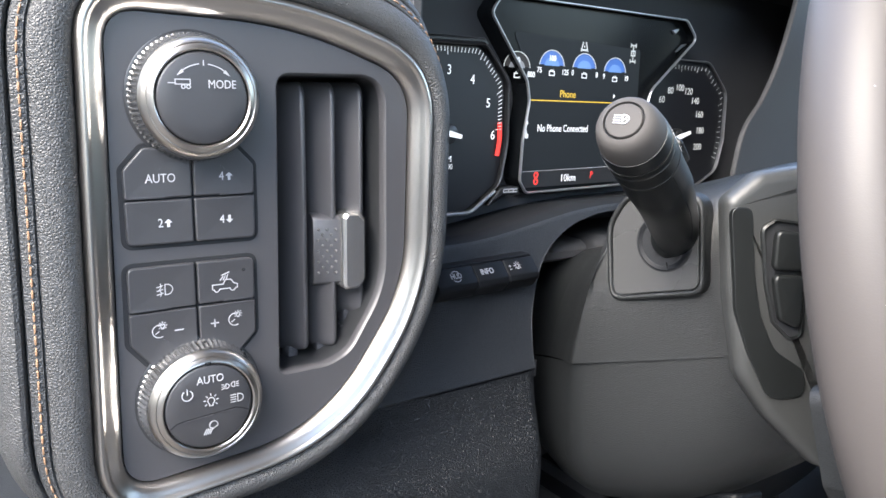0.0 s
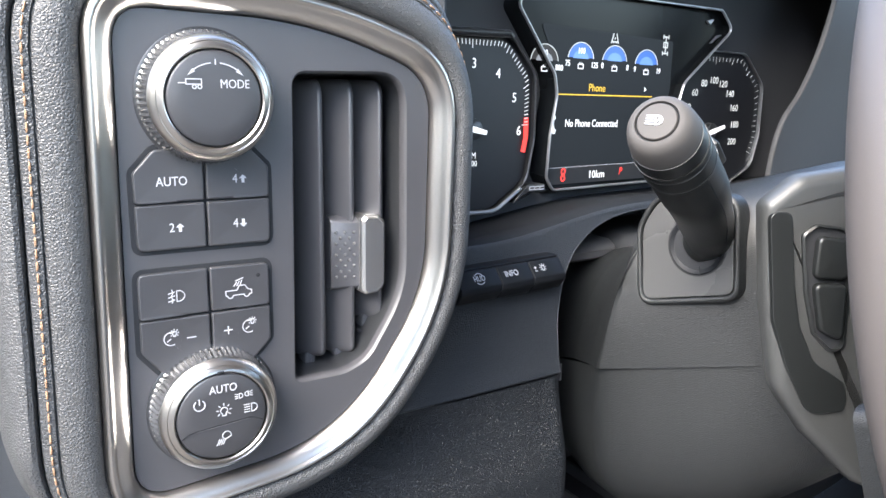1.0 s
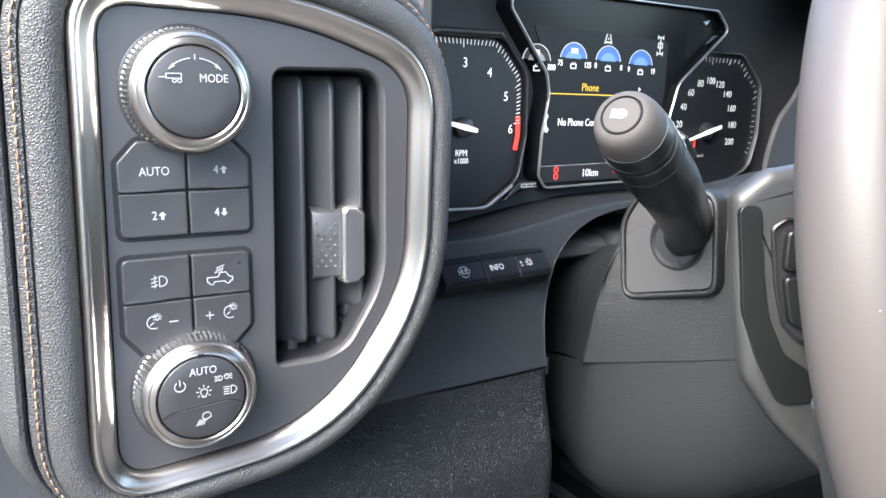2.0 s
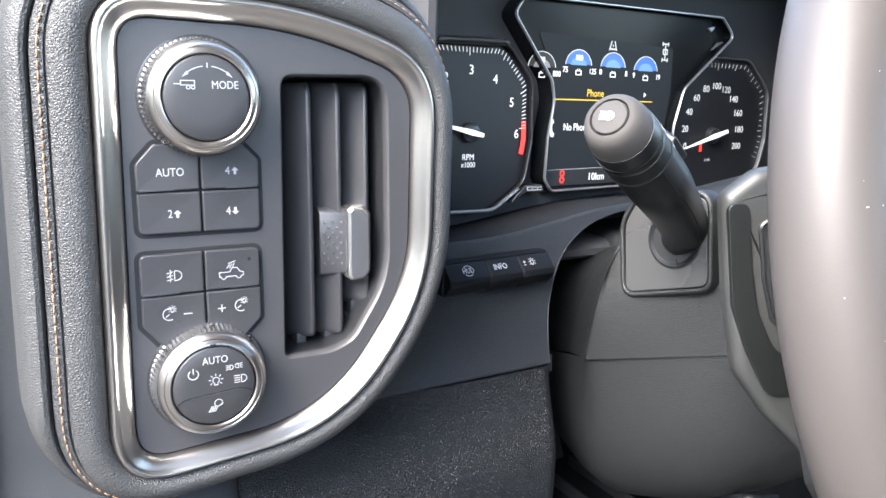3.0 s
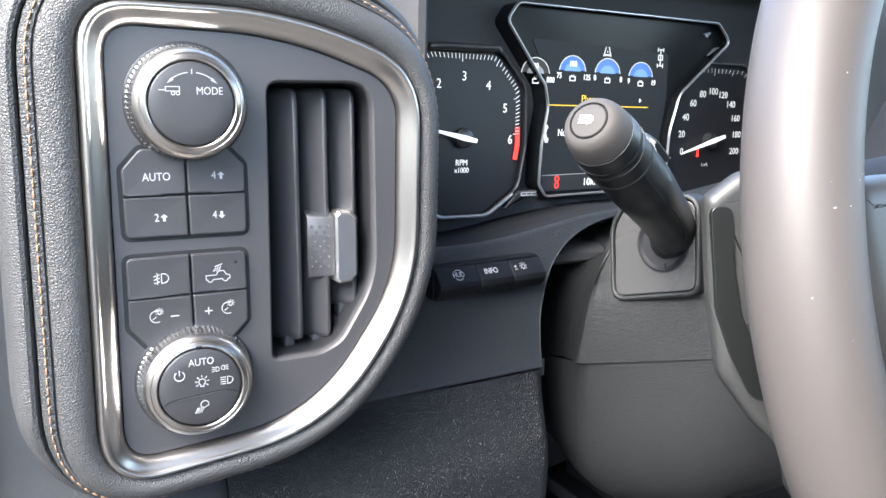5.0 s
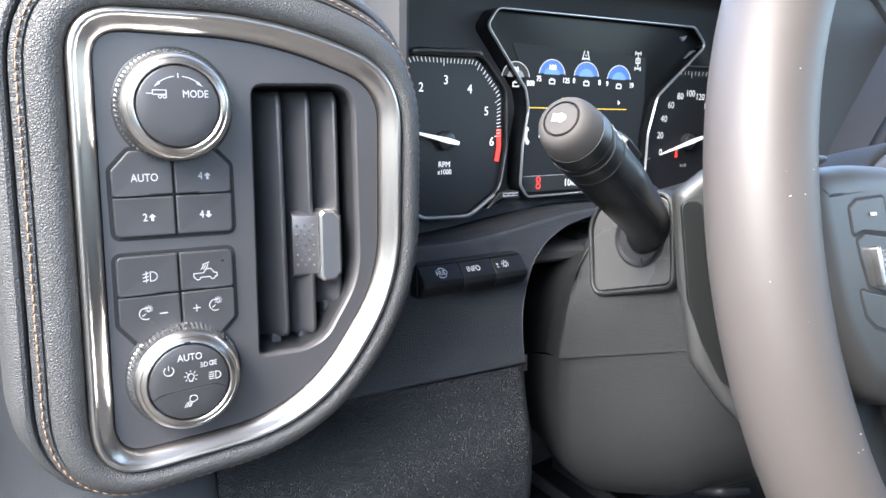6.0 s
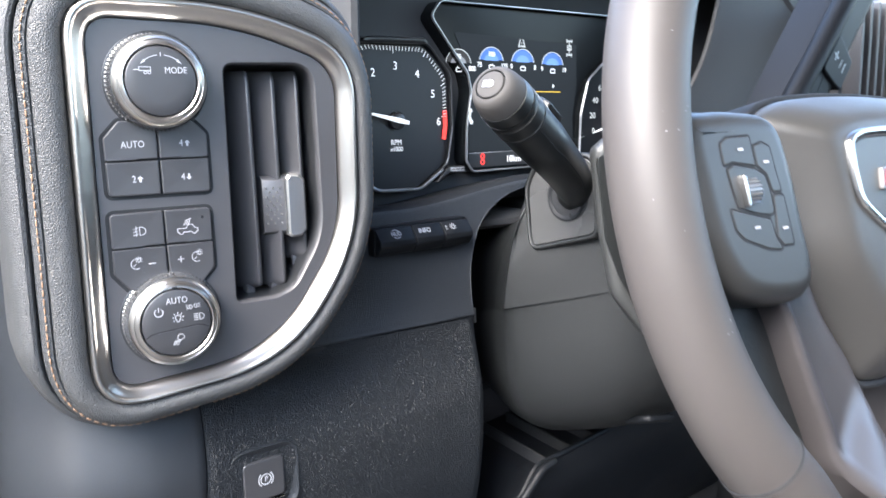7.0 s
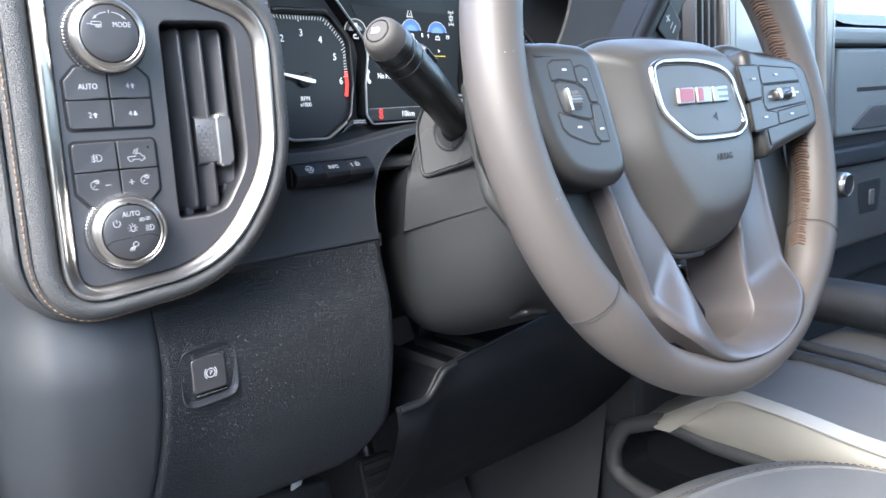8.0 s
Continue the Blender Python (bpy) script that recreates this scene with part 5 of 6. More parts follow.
rp = pod_slab([(0.0720, 0.030), (0.0960, 0.0290), (0.1320, 0.0262), (0.1500, 0.0228), (0.1600, 0.0165), (0.1635, 0.0045), (0.1655, -0.0117), (0.1670, -0.0215), (0.1610, -0.0292), (0.1490, -0.0332), (0.1170, -0.0385), (0.0850, -0.0440), (0.0720, -0.0440), (0.0700, -0.0060)], -0.020, 0.0134, 0.0065)
# the bridge from the rim to the passenger-side pod
part("spoke_bridge", slab(smooth_loop([(0.160, 0.030), (0.120, 0.0375), (0.072, 0.0400), (0.060, 0.0), (0.075, -0.035), (0.120, -0.036), (0.160, -0.020)], 60), -0.020, -0.004, 0.006, WFm, steps=4), PODGREY, wheel)


def wheel_button(poly, r, parent, face):
    o = ccw(rounded(poly, r, 4))
    part("button_gap", fills([grow(o, 0.0007)], WFm, c=face - 0.0002, thick=0.0003), VOID, parent)
    return part("button", slab(grow(o, -0.0002), face - 0.004, face + 0.0003, 0.0004, WFm), PODGREY, parent)


for poly in ([(-0.1390, 0.0225), (-0.1345, 0.0248), (-0.1190, 0.0250), (-0.1184, 0.0122), (-0.1330, 0.0144), (-0.1388, 0.0132)],
             [(-0.1372, 0.0118), (-0.1326, 0.0135), (-0.1191, 0.0112), (-0.1132, 0.0080), (-0.1112, 0.0), (-0.1112, -0.0078), (-0.1142, -0.0090), (-0.1257, -0.0068), (-0.1343, -0.0040), (-0.1362, 0.0045)],
             [(-0.1176, 0.0208), (-0.1115, 0.0220), (-0.1063, 0.0198), (-0.1047, 0.0072), (-0.1033, 0.0003), (-0.1098, 0.0008), (-0.1118, 0.0084), (-0.1172, 0.0124)],
             [(-0.1098, -0.0004), (-0.1026, -0.0011), (-0.1017, -0.0127), (-0.1012, -0.0226), (-0.1085, -0.0221), (-0.1118, -0.0185), (-0.1104, -0.0088)],
             [(-0.1396, -0.0038), (-0.1346, -0.0056), (-0.1146, -0.0105), (-0.1128, -0.0190), (-0.1090, -0.0240), (-0.1190, -0.0226), (-0.1340, -0.0170), (-0.1382, -0.0130)]):
    wheel_button(poly, 0.0014, lp, 0.0108)
TW = WFm @ Matrix.Translation((-0.1245, 0.0022, 0.0068)) @ Matrix.Rotation(radians(90), 4, "Y")
gear = [[((0.0072 - 0.0007 * (k % 4 > 1)) * math.cos(2 * math.pi * k / 96), (0.0072 - 0.0007 * (k % 4 > 1)) * math.sin(2 * math.pi * k / 96), c) for k in range(96)] for c in (-0.0042, -0.0038, 0.0038, 0.0042)]
part("thumb_wheel", loft(gear, TW, cap0=True, cap1=True), SILVER, lp, "ribbed silver thumb wheel", angle=20)
part("thumb_rim", slab(rounded([(-0.1312, 0.0088), (-0.1292, 0.0090), (-0.1288, -0.0046), (-0.1308, -0.0044)], 0.0008, 3), 0.0105, 0.0140, 0.0008, WFm), BRIGHT, lp, "bright edge of the thumb wheel")
for poly in ([(0.0560, 0.0190), (0.0831, 0.0192), (0.0822, 0.0047), (0.0796, -0.0044), (0.0593, -0.0061)],
             [(0.0854, 0.0188), (0.1388, 0.0162), (0.1440, 0.0068), (0.0838, 0.0052)],
             [(0.0846, 0.0038), (0.1434, 0.0053), (0.1468, -0.0102), (0.0840, -0.0142), (0.0800, -0.0100)],
             [(0.0611, -0.0074), (0.0790, -0.0060), (0.0800, -0.0147), (0.0967, -0.0165), (0.0945, -0.0257), (0.0592, -0.0285)],
             [(0.0985, -0.0158), (0.1465, -0.0119), (0.1467, -0.0208), (0.0960, -0.0254)]):
    wheel_button(poly, 0.0022, rp, 0.0134)
part("thumb_wheel", slab(rounded([(0.0972, -0.0082), (0.1202, -0.0066), (0.1206, 0.0016), (0.0976, 0.0002)], 0.0026, 4), 0.011, 0.0180, 0.003, WFm), GLOSS, rp)
for x in (0.0985, 0.1180):
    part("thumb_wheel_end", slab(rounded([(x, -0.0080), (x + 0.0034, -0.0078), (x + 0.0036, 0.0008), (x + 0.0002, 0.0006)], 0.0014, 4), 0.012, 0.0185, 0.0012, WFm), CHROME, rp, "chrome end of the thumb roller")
for x, z in ((0.0728, 0.0091), (0.107, 0.0118), (0.0905, -0.0047), (0.1340, -0.0025), (0.0778, -0.0190), (0.118, -0.0185)):
    part("symbol", fills([rounded([(x - 0.0028, z - 0.0008), (x + 0.0028, z - 0.0008), (x + 0.0028, z + 0.0008), (x - 0.0028, z + 0.0008)], 0.0003, 2)], WFm, c=0.0141), DULL, rp, smooth=False)
for x, z in ((-0.1270, 0.0195), (-0.1112, 0.0135), (-0.1062, -0.0150), (-0.1250, -0.0130)):
    part("symbol", fills([rounded([(x - 0.0018, z - 0.0006), (x + 0.0018, z - 0.0006), (x + 0.0018, z + 0.0006), (x - 0.0018, z + 0.0006)], 0.0003, 2)], WFm, c=0.0115), DULL, lp, smooth=False)

# satin lower spokes: two sloping arms joined over the rim's foot
u_out = [(-0.1035, -0.044), (-0.0985, -0.0568), (-0.0925, -0.085), (-0.0860, -0.110), (-0.0835, -0.124), (-0.0729, -0.1409), (-0.050, -0.1606), (-0.033, -0.1690), (-0.010, -0.1730), (0.0143, -0.1745), (0.044, -0.1705), (0.0636, -0.1630), (0.0745, -0.152), (0.0826, -0.1350), (0.0845, -0.1144), (0.083, -0.080), (0.083, -0.040)]
u_in = [(-0.070, -0.035), (-0.0635, -0.0566), (-0.0546, -0.0722), (-0.0485, -0.082), (-0.0435, -0.094), (-0.0406, -0.1073), (-0.0357, -0.1267), (-0.0314, -0.145), (-0.024, -0.1555), (-0.010, -0.1590), (0.008, -0.1590), (0.022, -0.1560), (0.0315, -0.149), (0.0352, -0.138), (0.0366, -0.1240), (0.0405, -0.102), (0.052, -0.070)]
uo, ui = [p.to_2d() for p in curve([(x, y, 0) for x, y in u_out], 5)], [p.to_2d() for p in curve([(x, y, 0) for x, y in u_in], 5)]
rows = []
for f, c, low in ((-0.02, -0.030, 0.0), (0, -0.010, 0.006), (0.0, -0.0022, 0.0112), (0.03, -0.0004, 0.0126), (0.08, 0.0006, 0.0132), (0.14, 0.0002, 0.0130), (0.19, -0.0010, 0.0124), (0.26, -0.0022, 0.0112), (0.60, -0.0044, 0.0060), (0.88, -0.0058, 0.0005), (0.95, -0.0056, -0.0022), (0.985, -0.0064, -0.0030), (1.0, -0.0085, -0.0050), (1.0, -0.020, -0.016), (1.04, -0.050, -0.040)):
    row = []
    for o, i in zip(uo, ui):
        w = ease(-0.118, -0.152, o.y)
        row.append((o.x + (i.x - o.x) * f, o.y + (i.y - o.y) * f, c + (low - c) * w))
    rows.append(row)
part("lower_spokes", loft(rows, WFm, closed=False), SPOKE, wheel, "satin dark silver lower spoke trim")
for s in (1, -1):
    part("spoke_infill", slab(rounded([(s * 0.150, -0.030), (s * 0.148, -0.065), (s * 0.128, -0.100), (s * 0.105, -0.132), (s * 0.078, -0.148), (s * 0.070, -0.125), (s * 0.078, -0.085), (s * 0.082, -0.030)], 0.006, 4), -0.034, -0.0125, 0.003, WFm), COLUMN, wheel, "grey grained plastic behind the spoke")


lock = WFm @ Matrix.Translation((0.032, -0.118, -0.055))
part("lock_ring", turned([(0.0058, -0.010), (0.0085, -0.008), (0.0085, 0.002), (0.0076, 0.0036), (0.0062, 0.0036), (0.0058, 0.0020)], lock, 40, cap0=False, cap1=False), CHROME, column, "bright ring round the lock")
part("lock_face", turned([(0.0060, -0.010), (0.0060, 0.0016), (0.002, 0.0018)], lock, 32), INK, column)

# ---- back of the wheel's door-side spoke ----
QF = frame_of((0.3544, 0.2401, 0.7169), (0.868, -0.496, 0), (0, 0.10, 1))
shell = part("spoke_back", slab(rounded([(-0.0195, 0.030), (-0.006, 0.041), (0.030, 0.047), (0.045, 0.046), (0.045, -0.092), (0.026, -0.085), (0.004, -0.064), (-0.010, -0.045), (-0.016, -0.010)], [0.006, 0.012, 0.01, 0.002, 0.002, 0.01, 0.02, 0.02, 0.03], 6), -0.010, -0.001, 0.005, QF, steps=4), SPOKEBACK, wheel)
part("trim_strip", slab(rounded([(-0.0180, 0.0270), (-0.0090, 0.0267), (-0.0065, 0.0), (-0.0030, -0.0180), (0.0040, -0.0330), (0.0172, -0.0415), (0.0185, -0.0480), (0.0174, -0.0532), (0.0030, -0.0548), (-0.0075, -0.0344), (-0.0137, -0.0163)], [0.004, 0.004, 0.02, 0.02, 0.01, 0.004, 0.003, 0.003, 0.008, 0.02, 0.02], 6), -0.004, 0.0003, 0.0004, QF), STALK, wheel)
hole = rounded([(-0.0040, 0.0180), (0.0010, 0.0215), (0.0100, 0.0205), (0.0150, 0.0180), (0.0150, -0.0270), (0.0105, -0.0285), (0.0030, -0.0210), (-0.0012, -0.0050)], 0.003, 4)
part("rocker_rim", ring(grow(ccw(hole), 0.0008), grow(ccw(hole), -0.0010), [(0, -0.002), (0, 0.0002), (0.5, 0.0008), (1, -0.002)], QF), STALK, wheel)
part("rocker_well", fills([hole], QF, c=-0.0009), VOID, wheel)
part("rocker", slab(rounded([(0.0012, 0.0178), (0.0135, 0.0165), (0.0140, 0.0005), (0.0005, 0.0010)], 0.0032, 6), -0.004, 0.0024, 0.0014, QF, dome=0.0004), STALK, wheel)
part("rocker", slab(rounded([(0.0006, -0.0008), (0.0140, -0.0012), (0.0140, -0.0245), (0.0045, -0.0200)], 0.0032, 6), -0.004, 0.0024, 0.0014, QF, dome=0.0004), STALK, wheel)

# ---- shell of the cab and the ground outside ----
def setting(name, bm, mat, label, category):
    return tagged(part(name, bm, mat), label, category, kind="structure")


setting("ground", sheet(lambda u, v: (-400 + 800 * u, -400 + 800 * v, -0.62), 4, 4), GROUND, "unseen dark ground outside the truck", "ground")
# unseen wall, added to block horizon light and tint the chrome warm
setting("backdrop", box(-7.2, -7.0, -14, 14, -0.62, 3.6), SAND, "unseen sandy wall added to cut low sky and warm reflections", "wall")
setting("underbody", box(0.06, 1.74, -1.3, 0.95, -0.62, -0.021), VOID, "dark underbody below the cab floor", "underbody")
setting("floor", box(0.06, 1.74, -1.3, 0.95, -0.02, 0.04), CARPET, "dark grey carpeted cab floor", "floor")
setting("ceiling", box(0.02, 1.76, -1.35, 0.30, 1.38, 1.44), HEADLINER, "unseen pale headliner, warmed to tint reflections", "ceiling")
setting("wall_rear", box(0.02, 1.76, -1.40, -1.34, 0.0, 0.85), HEADLINER, "plain rear wall of the cab", "wall")
# unseen wall, added to block light from behind and to the left
setting("wall_side", box(-0.06, 0.0, -1.40, -0.40, -0.2, 1.40), HARD, "unseen side wall behind the door opening, added to block light", "wall")
# unseen wall, added to keep outside light out of the footwell
setting("wall_kick", box(0.0, 0.06, 0.50, 0.95, -0.05, 0.86), HARD, "plain side wall of the footwell", "wall")
setting("wall_door", box(1.74, 1.80, -1.35, 0.95, 0.0, 0.86), HARD, "dark passenger side door panel", "wall")
setting("firewall", box(0.02, 1.78, 0.95, 1.0, 0.0, 0.865), VOID, "dark front wall of the cab", "wall")

# ---- under the column ----
knee = thing("column_knee_trim", (0.48, 0.38, 0.44), "dark plastic trim under the steering column", "dashboard trim")


def knee_top(x):
    return 0.495 + 0.0222 * ease(0.370, 0.394, x) + 0.115 * max(0, x - 0.394)


def knee_face(u, v):
    x = 0.3425 + 0.41 * u
    z = 0.30 + (knee_top(min(x, 0.63)) - 0.30) * v
    return (x, 0.362 + 0.02 * u + 0.17 * (1 - v) ** 1.7 + 0.004 * ease(0.94, 1, v), z)


bm = sheet(knee_face, 60, 12)
sheet(lambda u, v: (0.3425 + 0.29 * u, 0.366 + 0.02 * u + 0.10 * v, knee_top(0.3425 + 0.29 * u) - 0.012 * ease(0, 0.15, v)), 60, 8, bm)
tube([(0.3425 + 0.29 * k / 60, 0.3645 + 0.02 * k / 60, knee_top(0.3425 + 0.29 * k / 60)) for k in range(61)], 0.0022, 8, bm=bm)
# near-black, with the shade under the column in its colour
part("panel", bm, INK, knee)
for x in (0.405, 0.43, 0.455):
    part("rib", box(x, x + 0.002, 0.50, knee_top(x) - 0.003, -0.46, -0.372, facing(0), 0.0005), GLOSS, knee)
part("end_lip", tube(curve([(0.3432, 0.361, 0.4945), (0.362, 0.360, 0.4955), (0.372, 0.3605, 0.4985), (0.382, 0.361, 0.5075), (0.392, 0.362, 0.5160), (0.404, 0.363, 0.5185)], 6), 0.0030, 10), INK, knee)
lever = thing("tilt_lever", (0.418, 0.285, 0.572), "dark steering tilt lever under the column", "lever")
part("arm", tube(curve([(0.4150, 0.302, 0.568), (0.4145, 0.288, 0.5735), (0.4190, 0.284, 0.5742), (0.4345, 0.284, 0.5710)], 6), 0.0026, 12), INK, lever)

# ---- pedals ----
pedal = thing("brake_pedal", (0.435, 0.56, 0.30), "black ribbed rubber brake pedal on a steel arm", "pedal")
PFm = frame_of((0.435, 0.55, 0.315), (1, 0, 0), (0, 0.35, 1))
part("pad", slab(rounded([(-0.026, -0.05), (0.026, -0.05), (0.022, 0.045), (-0.022, 0.045)], 0.008, 4), -0.008, 0.004, 0.003, PFm), RUBBER, pedal)
for k in range(7):
    part("rib", box(-0.018, 0.018, -0.042 + 0.0125 * k, -0.036 + 0.0125 * k, 0.003, 0.0058, PFm, 0.001), GREYCAP, pedal)
part("arm", tube([(0.435, 0.57, 0.33), (0.436, 0.60, 0.42), (0.438, 0.62, 0.60)], 0.008, 10), GLOSS, pedal)
rest = thing("foot_rest", (0.33, 0.55, 0.28), "black plastic foot rest on the carpet", "foot rest")
part("body", slab(rounded([(0.27, 0.26), (0.385, 0.27), (0.375, 0.352), (0.30, 0.362), (0.285, 0.352)], 0.012, 4), -0.62, -0.56, 0.006, facing(0)), GLOSS, rest)
part("tag", fills([rounded([(0.327, 0.357), (0.340, 0.360), (0.342, 0.366), (0.330, 0.368)], 0.002, 3)], facing(0.555)), PRINT, rest, "small white tag")

# ---- dashboard across the cab ----
far = thing("passenger_dashboard", (1.3, 0.5, 0.4), "dark passenger dashboard with glove boxes", "dashboard")
part("top_pad", sheet(lambda u, v: (0.56 + 1.18 * u, 0.415 + 0.50 * v, 0.890 - 0.052 * ease(0.95, 1.22, 0.56 + 1.18 * u) + 0.02 * math.sin(math.pi * 0.5 * min(1, v * 2.2)) - 0.02 * (1 - ease(0, 0.12, v))), 30, 24), PAD, far)
part("top_pad", sheet(lambda u, v: (0.06 + 0.52 * u, 0.46 + 0.45 * v, 0.868 + 0.02 * math.sin(math.pi * v)), 20, 10), PAD, far)
part("upper_panel", slab(rounded([(1.143, 0.657), (1.72, 0.657), (1.72, 0.783), (1.143, 0.783)], 0.014, 5), -0.46, -0.400, 0.006, facing(0)), ASH, far)
part("pull_slot", slab(rounded([(1.205, 0.7205), (1.72, 0.7205), (1.72, 0.7265), (1.205, 0.7265)], 0.002, 3), -0.42, -0.3990, 0.0006, facing(0)), VOID, far)
part("pull_scoop", slab(rounded([(1.175, 0.664), (1.72, 0.664), (1.72, 0.700), (1.250, 0.700)], [0.008, 0.004, 0.004, 0.03], 6), -0.42, -0.3975, 0.003, facing(0)), PAD, far)
part("shelf_gap", box(1.10, 1.73, 0.641, 0.657, -0.45, -0.412, facing(0)), VOID, far)
part("mid_shelf", box(1.10, 1.72, 0.615, 0.641, -0.46, -0.392, facing(0), 0.006), HARD, far)
part("glove_door", slab(rounded([(1.135, 0.488), (1.72, 0.488), (1.72, 0.611), (1.135, 0.611)], 0.014, 5), -0.46, -0.405, 0.006, facing(0)), PAD, far)
part("latch_recess", slab(rounded([(1.236, 0.534), (1.296, 0.534), (1.308, 0.584), (1.224, 0.584)], 0.008, 5), -0.42, -0.4042, 0.0012, facing(0)), HARD, far)
part("latch", box(1.264, 1.278, 0.546, 0.570, -0.42, -0.4010, facing(0), 0.002), SILVER, far)
part("rim", box(1.10, 1.74, 0.788, 0.812, -0.47, -0.398, facing(0), 0.008), ASH, far)
part("lower_body", box(0.76, 1.74, 0.30, 0.48, -0.62, -0.46, facing(0), 0.02), VOID, far)
part("back_body", box(0.762, 1.74, 0.42, 0.828, -0.60, -0.440, facing(0), 0.01), HARD, far)
part("floor_outlet", box(1.288, 1.373, 0.364, 0.390, -0.48, -0.420, facing(0), 0.004), SILVER, far)

stack = thing("centre_stack", (0.93, 0.42, 0.45), "centre stack with silver uprights, screen and climate knobs", "centre stack")
part("body", box(0.755, 1.085, 0.46, 0.86, -0.46, -0.385, facing(0), 0.012), HARD, stack)
for x0, x1 in ((0.817, 0.836), (1.036, 1.062)):
    part("upright", slab(rounded([(x0, 0.62), (x1, 0.62), (x1 - 0.004, 0.86), (x0 - 0.010, 0.86)], 0.004, 3), -0.40, -0.362, 0.005, facing(0)), SILVER, stack, "satin silver upright")
# pale base paints the reflection onto the screen's glass
part("screen", slab(rounded([(0.845, 0.69), (1.030, 0.69), (1.026, 0.86), (0.838, 0.86)], 0.006, 4), -0.40, -0.372, 0.003, facing(0)), material("screen_glass", (0.30, 0.34, 0.38), 0.12, 0, var=0.1), stack, "touch screen with its pale reflection in the colour")
for k in range(4):
    part("vent_slat", box(0.762 + 0.012 * k, 0.7655 + 0.012 * k, 0.735, 0.855, -0.395, -0.370, facing(0), 0.001), FACE, stack)
part("switch_bar", box(0.852, 1.024, 0.630, 0.668, -0.40, -0.372, facing(0), 0.004), BUTTON, stack)
for x, z in ((0.933, 0.600), (1.100, 0.596)):
    km = facing(0.372, 0, 0, x, z)
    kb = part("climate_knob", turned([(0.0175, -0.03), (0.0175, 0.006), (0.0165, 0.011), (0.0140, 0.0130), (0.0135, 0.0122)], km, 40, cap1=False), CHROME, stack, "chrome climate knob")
    part("knob_face", turned([(0.0134, 0.0), (0.0134, 0.0118), (0.008, 0.0122)], km, 32), GLOSS, kb)
part("switch_bar", box(0.930, 1.030, 0.575, 0.612, -0.40, -0.374, facing(0), 0.004), BUTTON, stack)

# ---- shift lever on the column ----
shift = thing("shift_lever", (0.59, 0.33, 0.74), "grey column shift lever with a plus and minus rocker", "shift lever")
HF = frame_of((0.640, 0.322, 0.800), (0.80, 0.1, -0.59), (0.59, 0.05, 0.80))
part("arm", slab(rounded([(-0.034, -0.135), (0.012, -0.130), (0.026, 0.09), (-0.020, 0.10)], 0.012, 5), -0.03, 0.004, 0.010, HF, steps=5), INK, shift)
part("spine", tube([HF @ Vector(p) for p in ((-0.030, -0.12, 0.0), (-0.020, 0.0, 0.003), (-0.012, 0.095, 0.003))], 0.0085, 14), INK, shift)
rk = part("rocker", slab(rounded([(-0.012, -0.019), (0.021, -0.016), (0.022, 0.012), (-0.009, 0.016)], 0.005, 6), 0.0, 0.0065, 0.0015, HF), INK, shift)
part("symbol", fills([[(-0.0065, -0.0009), (0.0015, -0.0009), (0.0015, 0.0009), (-0.0065, 0.0009)], [(-0.0034, -0.004), (-0.0016, -0.004), (-0.0016, 0.004), (-0.0034, 0.004)]], HF, c=0.0066), PRINT, rk, smooth=False)
part("symbol", fills([[(0.0115, -0.0050), (0.0131, -0.0050), (0.0131, 0.0035), (0.0115, 0.0035)], [(0.0060, -0.0045), (0.0072, -0.0045), (0.0072, 0.0030), (0.0060, 0.0030)]], HF, c=0.0066), PRINT, rk, smooth=False)

# ---- centre console ----
console = thing("centre_console", (0.86, 0.1, 0.04), "dark centre console with satin silver edge trim and side pocket", "console")


EDGE = ((-0.6, 0.384), (0.16, 0.391), (0.195, 0.394), (0.252, 0.401), (0.312, 0.405), (0.3235, 0.4015), (0.371, 0.375), (0.414, 0.348), (0.50, 0.300))


def edge_z(y):
    """Height of the console's side edge."""
    for (y0, z0), (y1, z1) in zip(EDGE, EDGE[1:]):
        if y <= y1:
            return z0 + (z1 - z0) * (y - y0) / (y1 - y0)
    return EDGE[-1][1]


def console_side(u, v):
    y = -0.5 + 0.905 * u
    lo = 0.337 + 0.010 * ease(0.35, 0.405, y)
    return (0.752 - 0.010 * math.sin(math.pi * v), y, lo + (edge_z(y) - lo) * v)


part("side_panel", sheet(console_side, 60, 10), SATIN, console, "satin beige-silver side panel")
part("edge_trim", sheet(lambda u, v: (0.744 + 0.012 * v, -0.5 + 0.914 * u, edge_z(-0.5 + 0.914 * u) - 0.003 + 0.010 * v - 0.003 * v * v), 60, 5), SATIN, console, "satin aluminium edge trim")
part("trim_lip", tube([(0.7445, -0.5 + 0.912 * k / 60, edge_z(-0.5 + 0.912 * k / 60) - 0.004) for k in range(61)], 0.0018, 8), SATIN, console)
part("tip_plate", slab(rounded([(0.395, 0.338), (0.424, 0.336), (0.352, 0.3825), (0.326, 0.3945)], 0.003, 3), -0.7445, -0.742, 0.0008, frame_of((0, 0, 0), (0, 1, 0), (0, 0, 1)) @ Matrix.Diagonal((1, 1, -1, 1))), SATIN, console)
part("deck", sheet(lambda u, v: (0.756 + 0.324 * v, -0.5 + 0.97 * u, edge_z(-0.5 + 0.97 * u) + 0.004 + 0.010 * ease(0, 0.25, v)), 40, 10), SEAT, console)
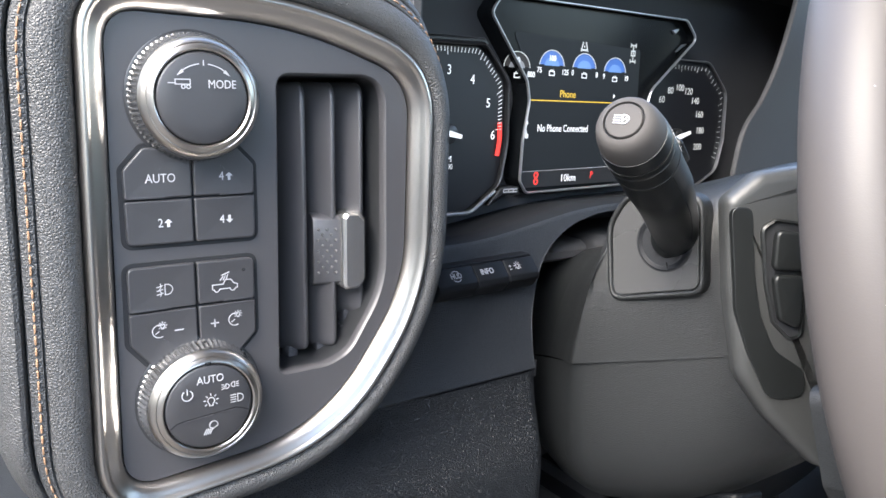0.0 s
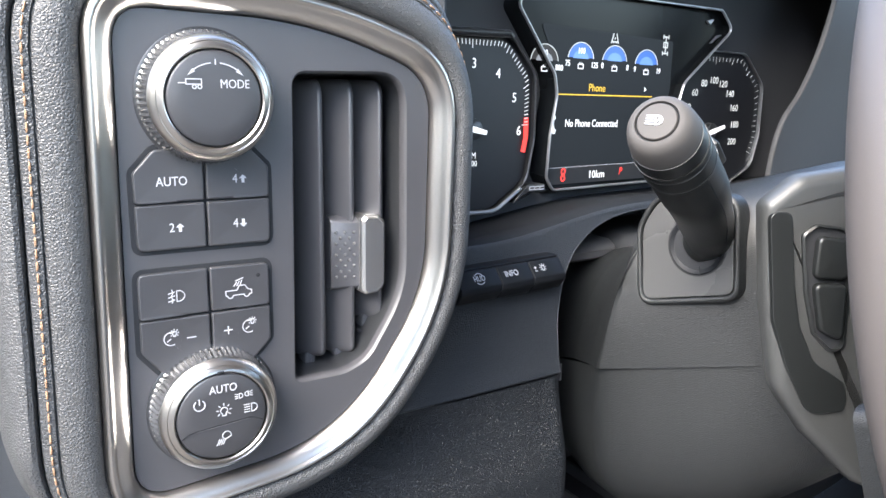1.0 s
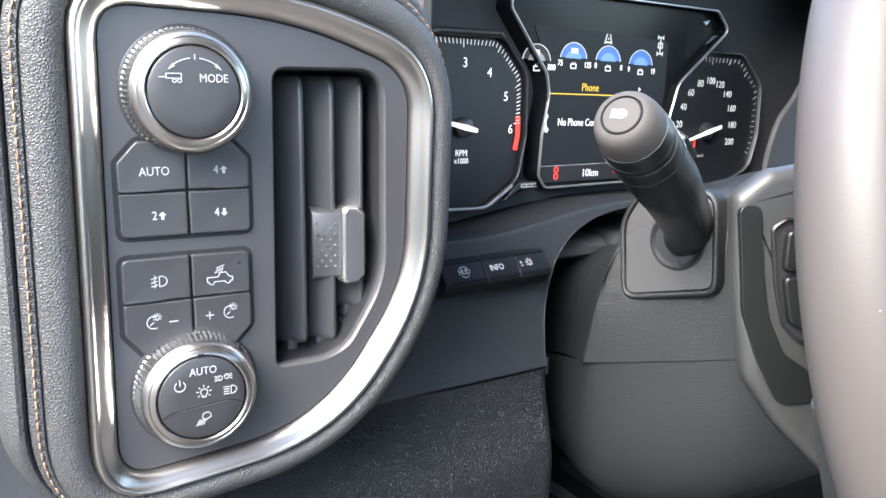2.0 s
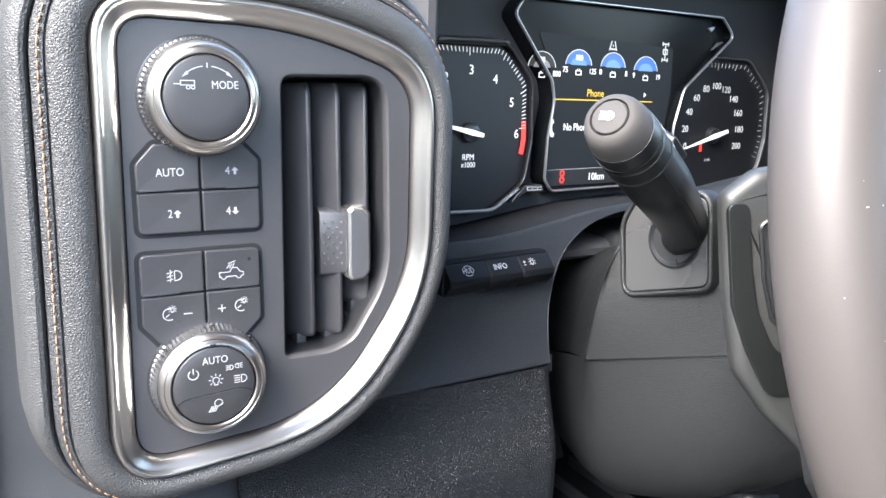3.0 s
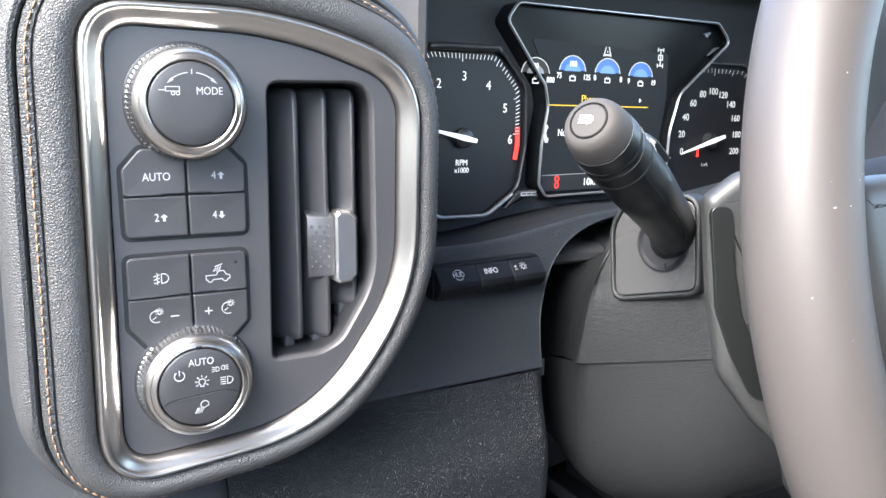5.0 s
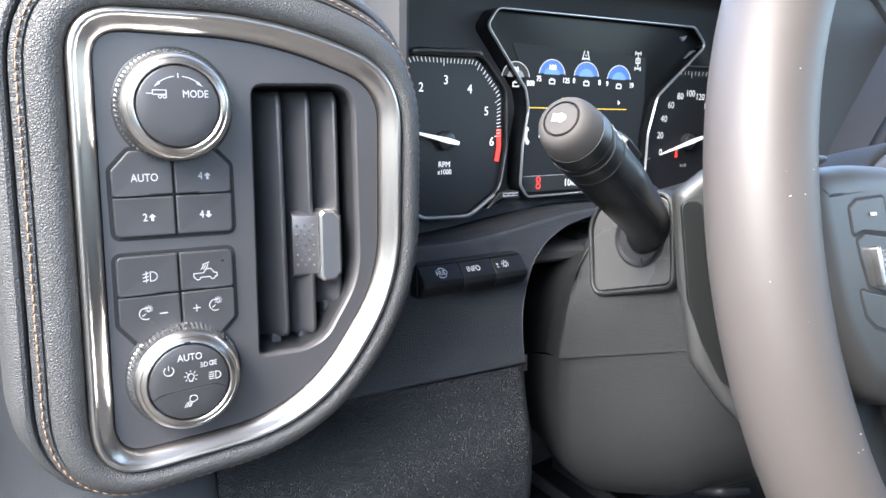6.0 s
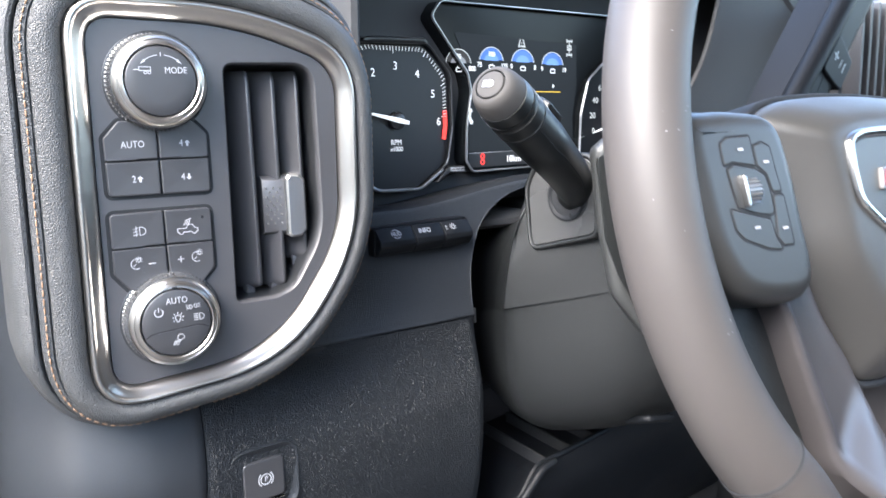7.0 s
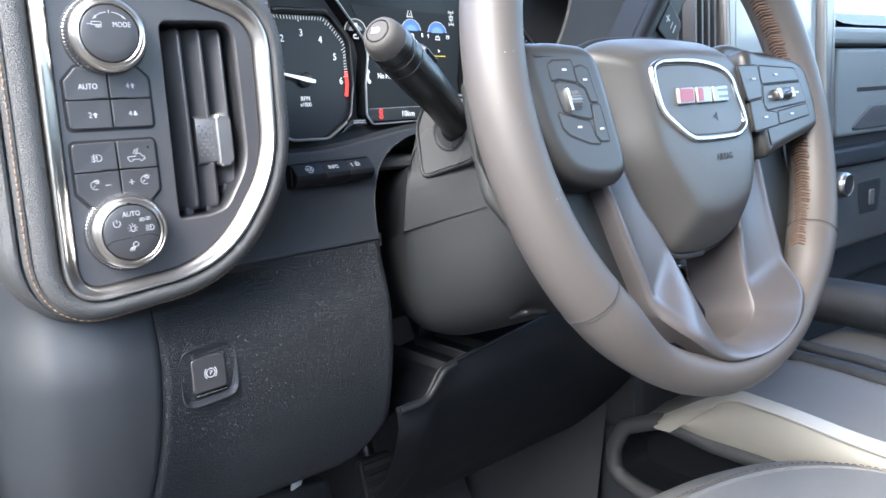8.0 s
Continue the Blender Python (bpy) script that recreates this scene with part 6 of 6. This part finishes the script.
for x, up, r in ((0.868, 0.014, 0.010), (0.900, 0.018, 0.008), (1.010, 0.050, 0.030)):
    part("rail", tube([(x + 0.03 * k / 12, 0.40 - 0.90 * k / 12, edge_z(min(0.30, 0.40 - 0.90 * k / 12)) + up) for k in range(13)], r, 14), HARD, console)
pk = rounded([(0.25, 0.246), (0.445, 0.247), (0.484, 0.256), (0.482, 0.284), (0.466, 0.312), (0.415, 0.334), (0.345, 0.326), (0.25, 0.326)], [0.004, 0.014, 0.016, 0.03, 0.02, 0.02, 0.02, 0.004], 8)
KF = frame_of((0.756, 0, 0), (0, -1, 0), (0, 0, 1))
pko = ccw([(-y, z) for y, z in pk])
# the side wall with the map pocket sunk into it
part("lower_side", plate([(-0.52, 0.045), (0.5, 0.045), (0.5, 0.338), (-0.43, 0.345), (-0.52, 0.300)], [pko], 0.0, KF), HARD, console)
# hollow lined near-black to deepen its shade
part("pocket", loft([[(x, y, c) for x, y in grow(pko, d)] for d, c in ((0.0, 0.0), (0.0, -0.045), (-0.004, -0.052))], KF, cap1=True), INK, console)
part("pocket_rim", tube([KF @ Vector((x, y, 0.001)) for x, y in grow(pko, 0.009)], 0.0105, 12, closed=True), HOODSIDE, console)
part("core", box(0.83, 1.05, -0.5, 0.50, 0.04, 0.30, ID, 0.01), HARD, console)

# ---- driver's seat ----
seat = thing("driver_seat", (0.47, -0.1, 0.04), "grey leather driver's seat with brown stitching", "seat")
part("base", box(0.28, 0.66, -0.42, 0.18, 0.04, 0.24, ID, 0.01), HARD, seat)
soc = smooth_loop([(0.25, -0.5), (0.49, -0.52), (0.73, -0.5), (0.748, -0.15), (0.744, 0.14), (0.71, 0.235), (0.62, 0.285), (0.49, 0.300), (0.36, 0.285), (0.27, 0.235), (0.236, 0.14), (0.232, -0.15)], 120)
scx, scy = 0.49, -0.10
rows = [[(scx + (x - scx) * f, scy + (y - scy) * f, z) for x, y in soc] for f, z in ((0.93, 0.22), (0.985, 0.24), (1.0, 0.29), (0.99, 0.335), (0.96, 0.365), (0.91, 0.385), (0.85, 0.394), (0.832, 0.3955), (0.825, 0.3930), (0.818, 0.3955), (0.7, 0.393), (0.4, 0.388), (0.1, 0.386))]
bm = loft(rows, cap0=True, cap1=True)
part("cushion", bm, SEAT, seat)
# unseen backrest, added to block light from the rear
BKF = frame_of((0.49, -0.50, 0.36), (1, 0, 0), (0, -0.28, 1))
part("backrest", slab(rounded([(-0.24, 0.0), (0.24, 0.0), (0.25, 0.35), (0.20, 0.62), (-0.20, 0.62), (-0.25, 0.35)], 0.06, 5), -0.13, 0.0, 0.04, BKF, steps=4), SEAT, seat)
sl = [(scx + (x - scx) * 0.84, scy + (y - scy) * 0.84) for x, y in soc]
part("stitching", stitch_line([(x, y, 0.3965) for x, y in sl if y > -0.2], (0, 0, 1), 0.004, 0.0018, 0.0004), BROWNTHREAD, seat, "brown stitching thread")

# ---- carpeted footwell ----
well = thing("footwell_carpet", (0.6, 0.6, 0.04), "dark grey carpet rising over the tunnel", "carpet")
part("tunnel_side", sheet(lambda u, v: (0.66 + 0.10 * v ** 0.6, 0.50 + 0.42 * u, 0.04 + 0.34 * v), 14, 10), CARPET, well)
part("toe_board", sheet(lambda u, v: (0.07 + 0.62 * u, 0.66 + 0.26 * v, 0.04 + 0.5 * v), 10, 10), CARPET, well)
part("mat", slab(rounded([(0.20, 0.05), (0.60, 0.05), (0.60, 0.62), (0.52, 0.66), (0.26, 0.66), (0.20, 0.62)], 0.03, 5), 0.041, 0.052, 0.004, ID), RUBBER, well)

# ---- dust on the rim and the column ----
random.seed(11)
bm = bmesh.new()
for _ in range(34):
    p = rim_point(radians(random.uniform(150, 250)), random.uniform(0.5, 2.9))
    bmesh.ops.create_icosphere(bm, subdivisions=1, radius=random.uniform(0.0001, 0.00024), matrix=Matrix.Translation(p))
tagged(part("dust", bm, PRINT, wheel), kind="stuff")
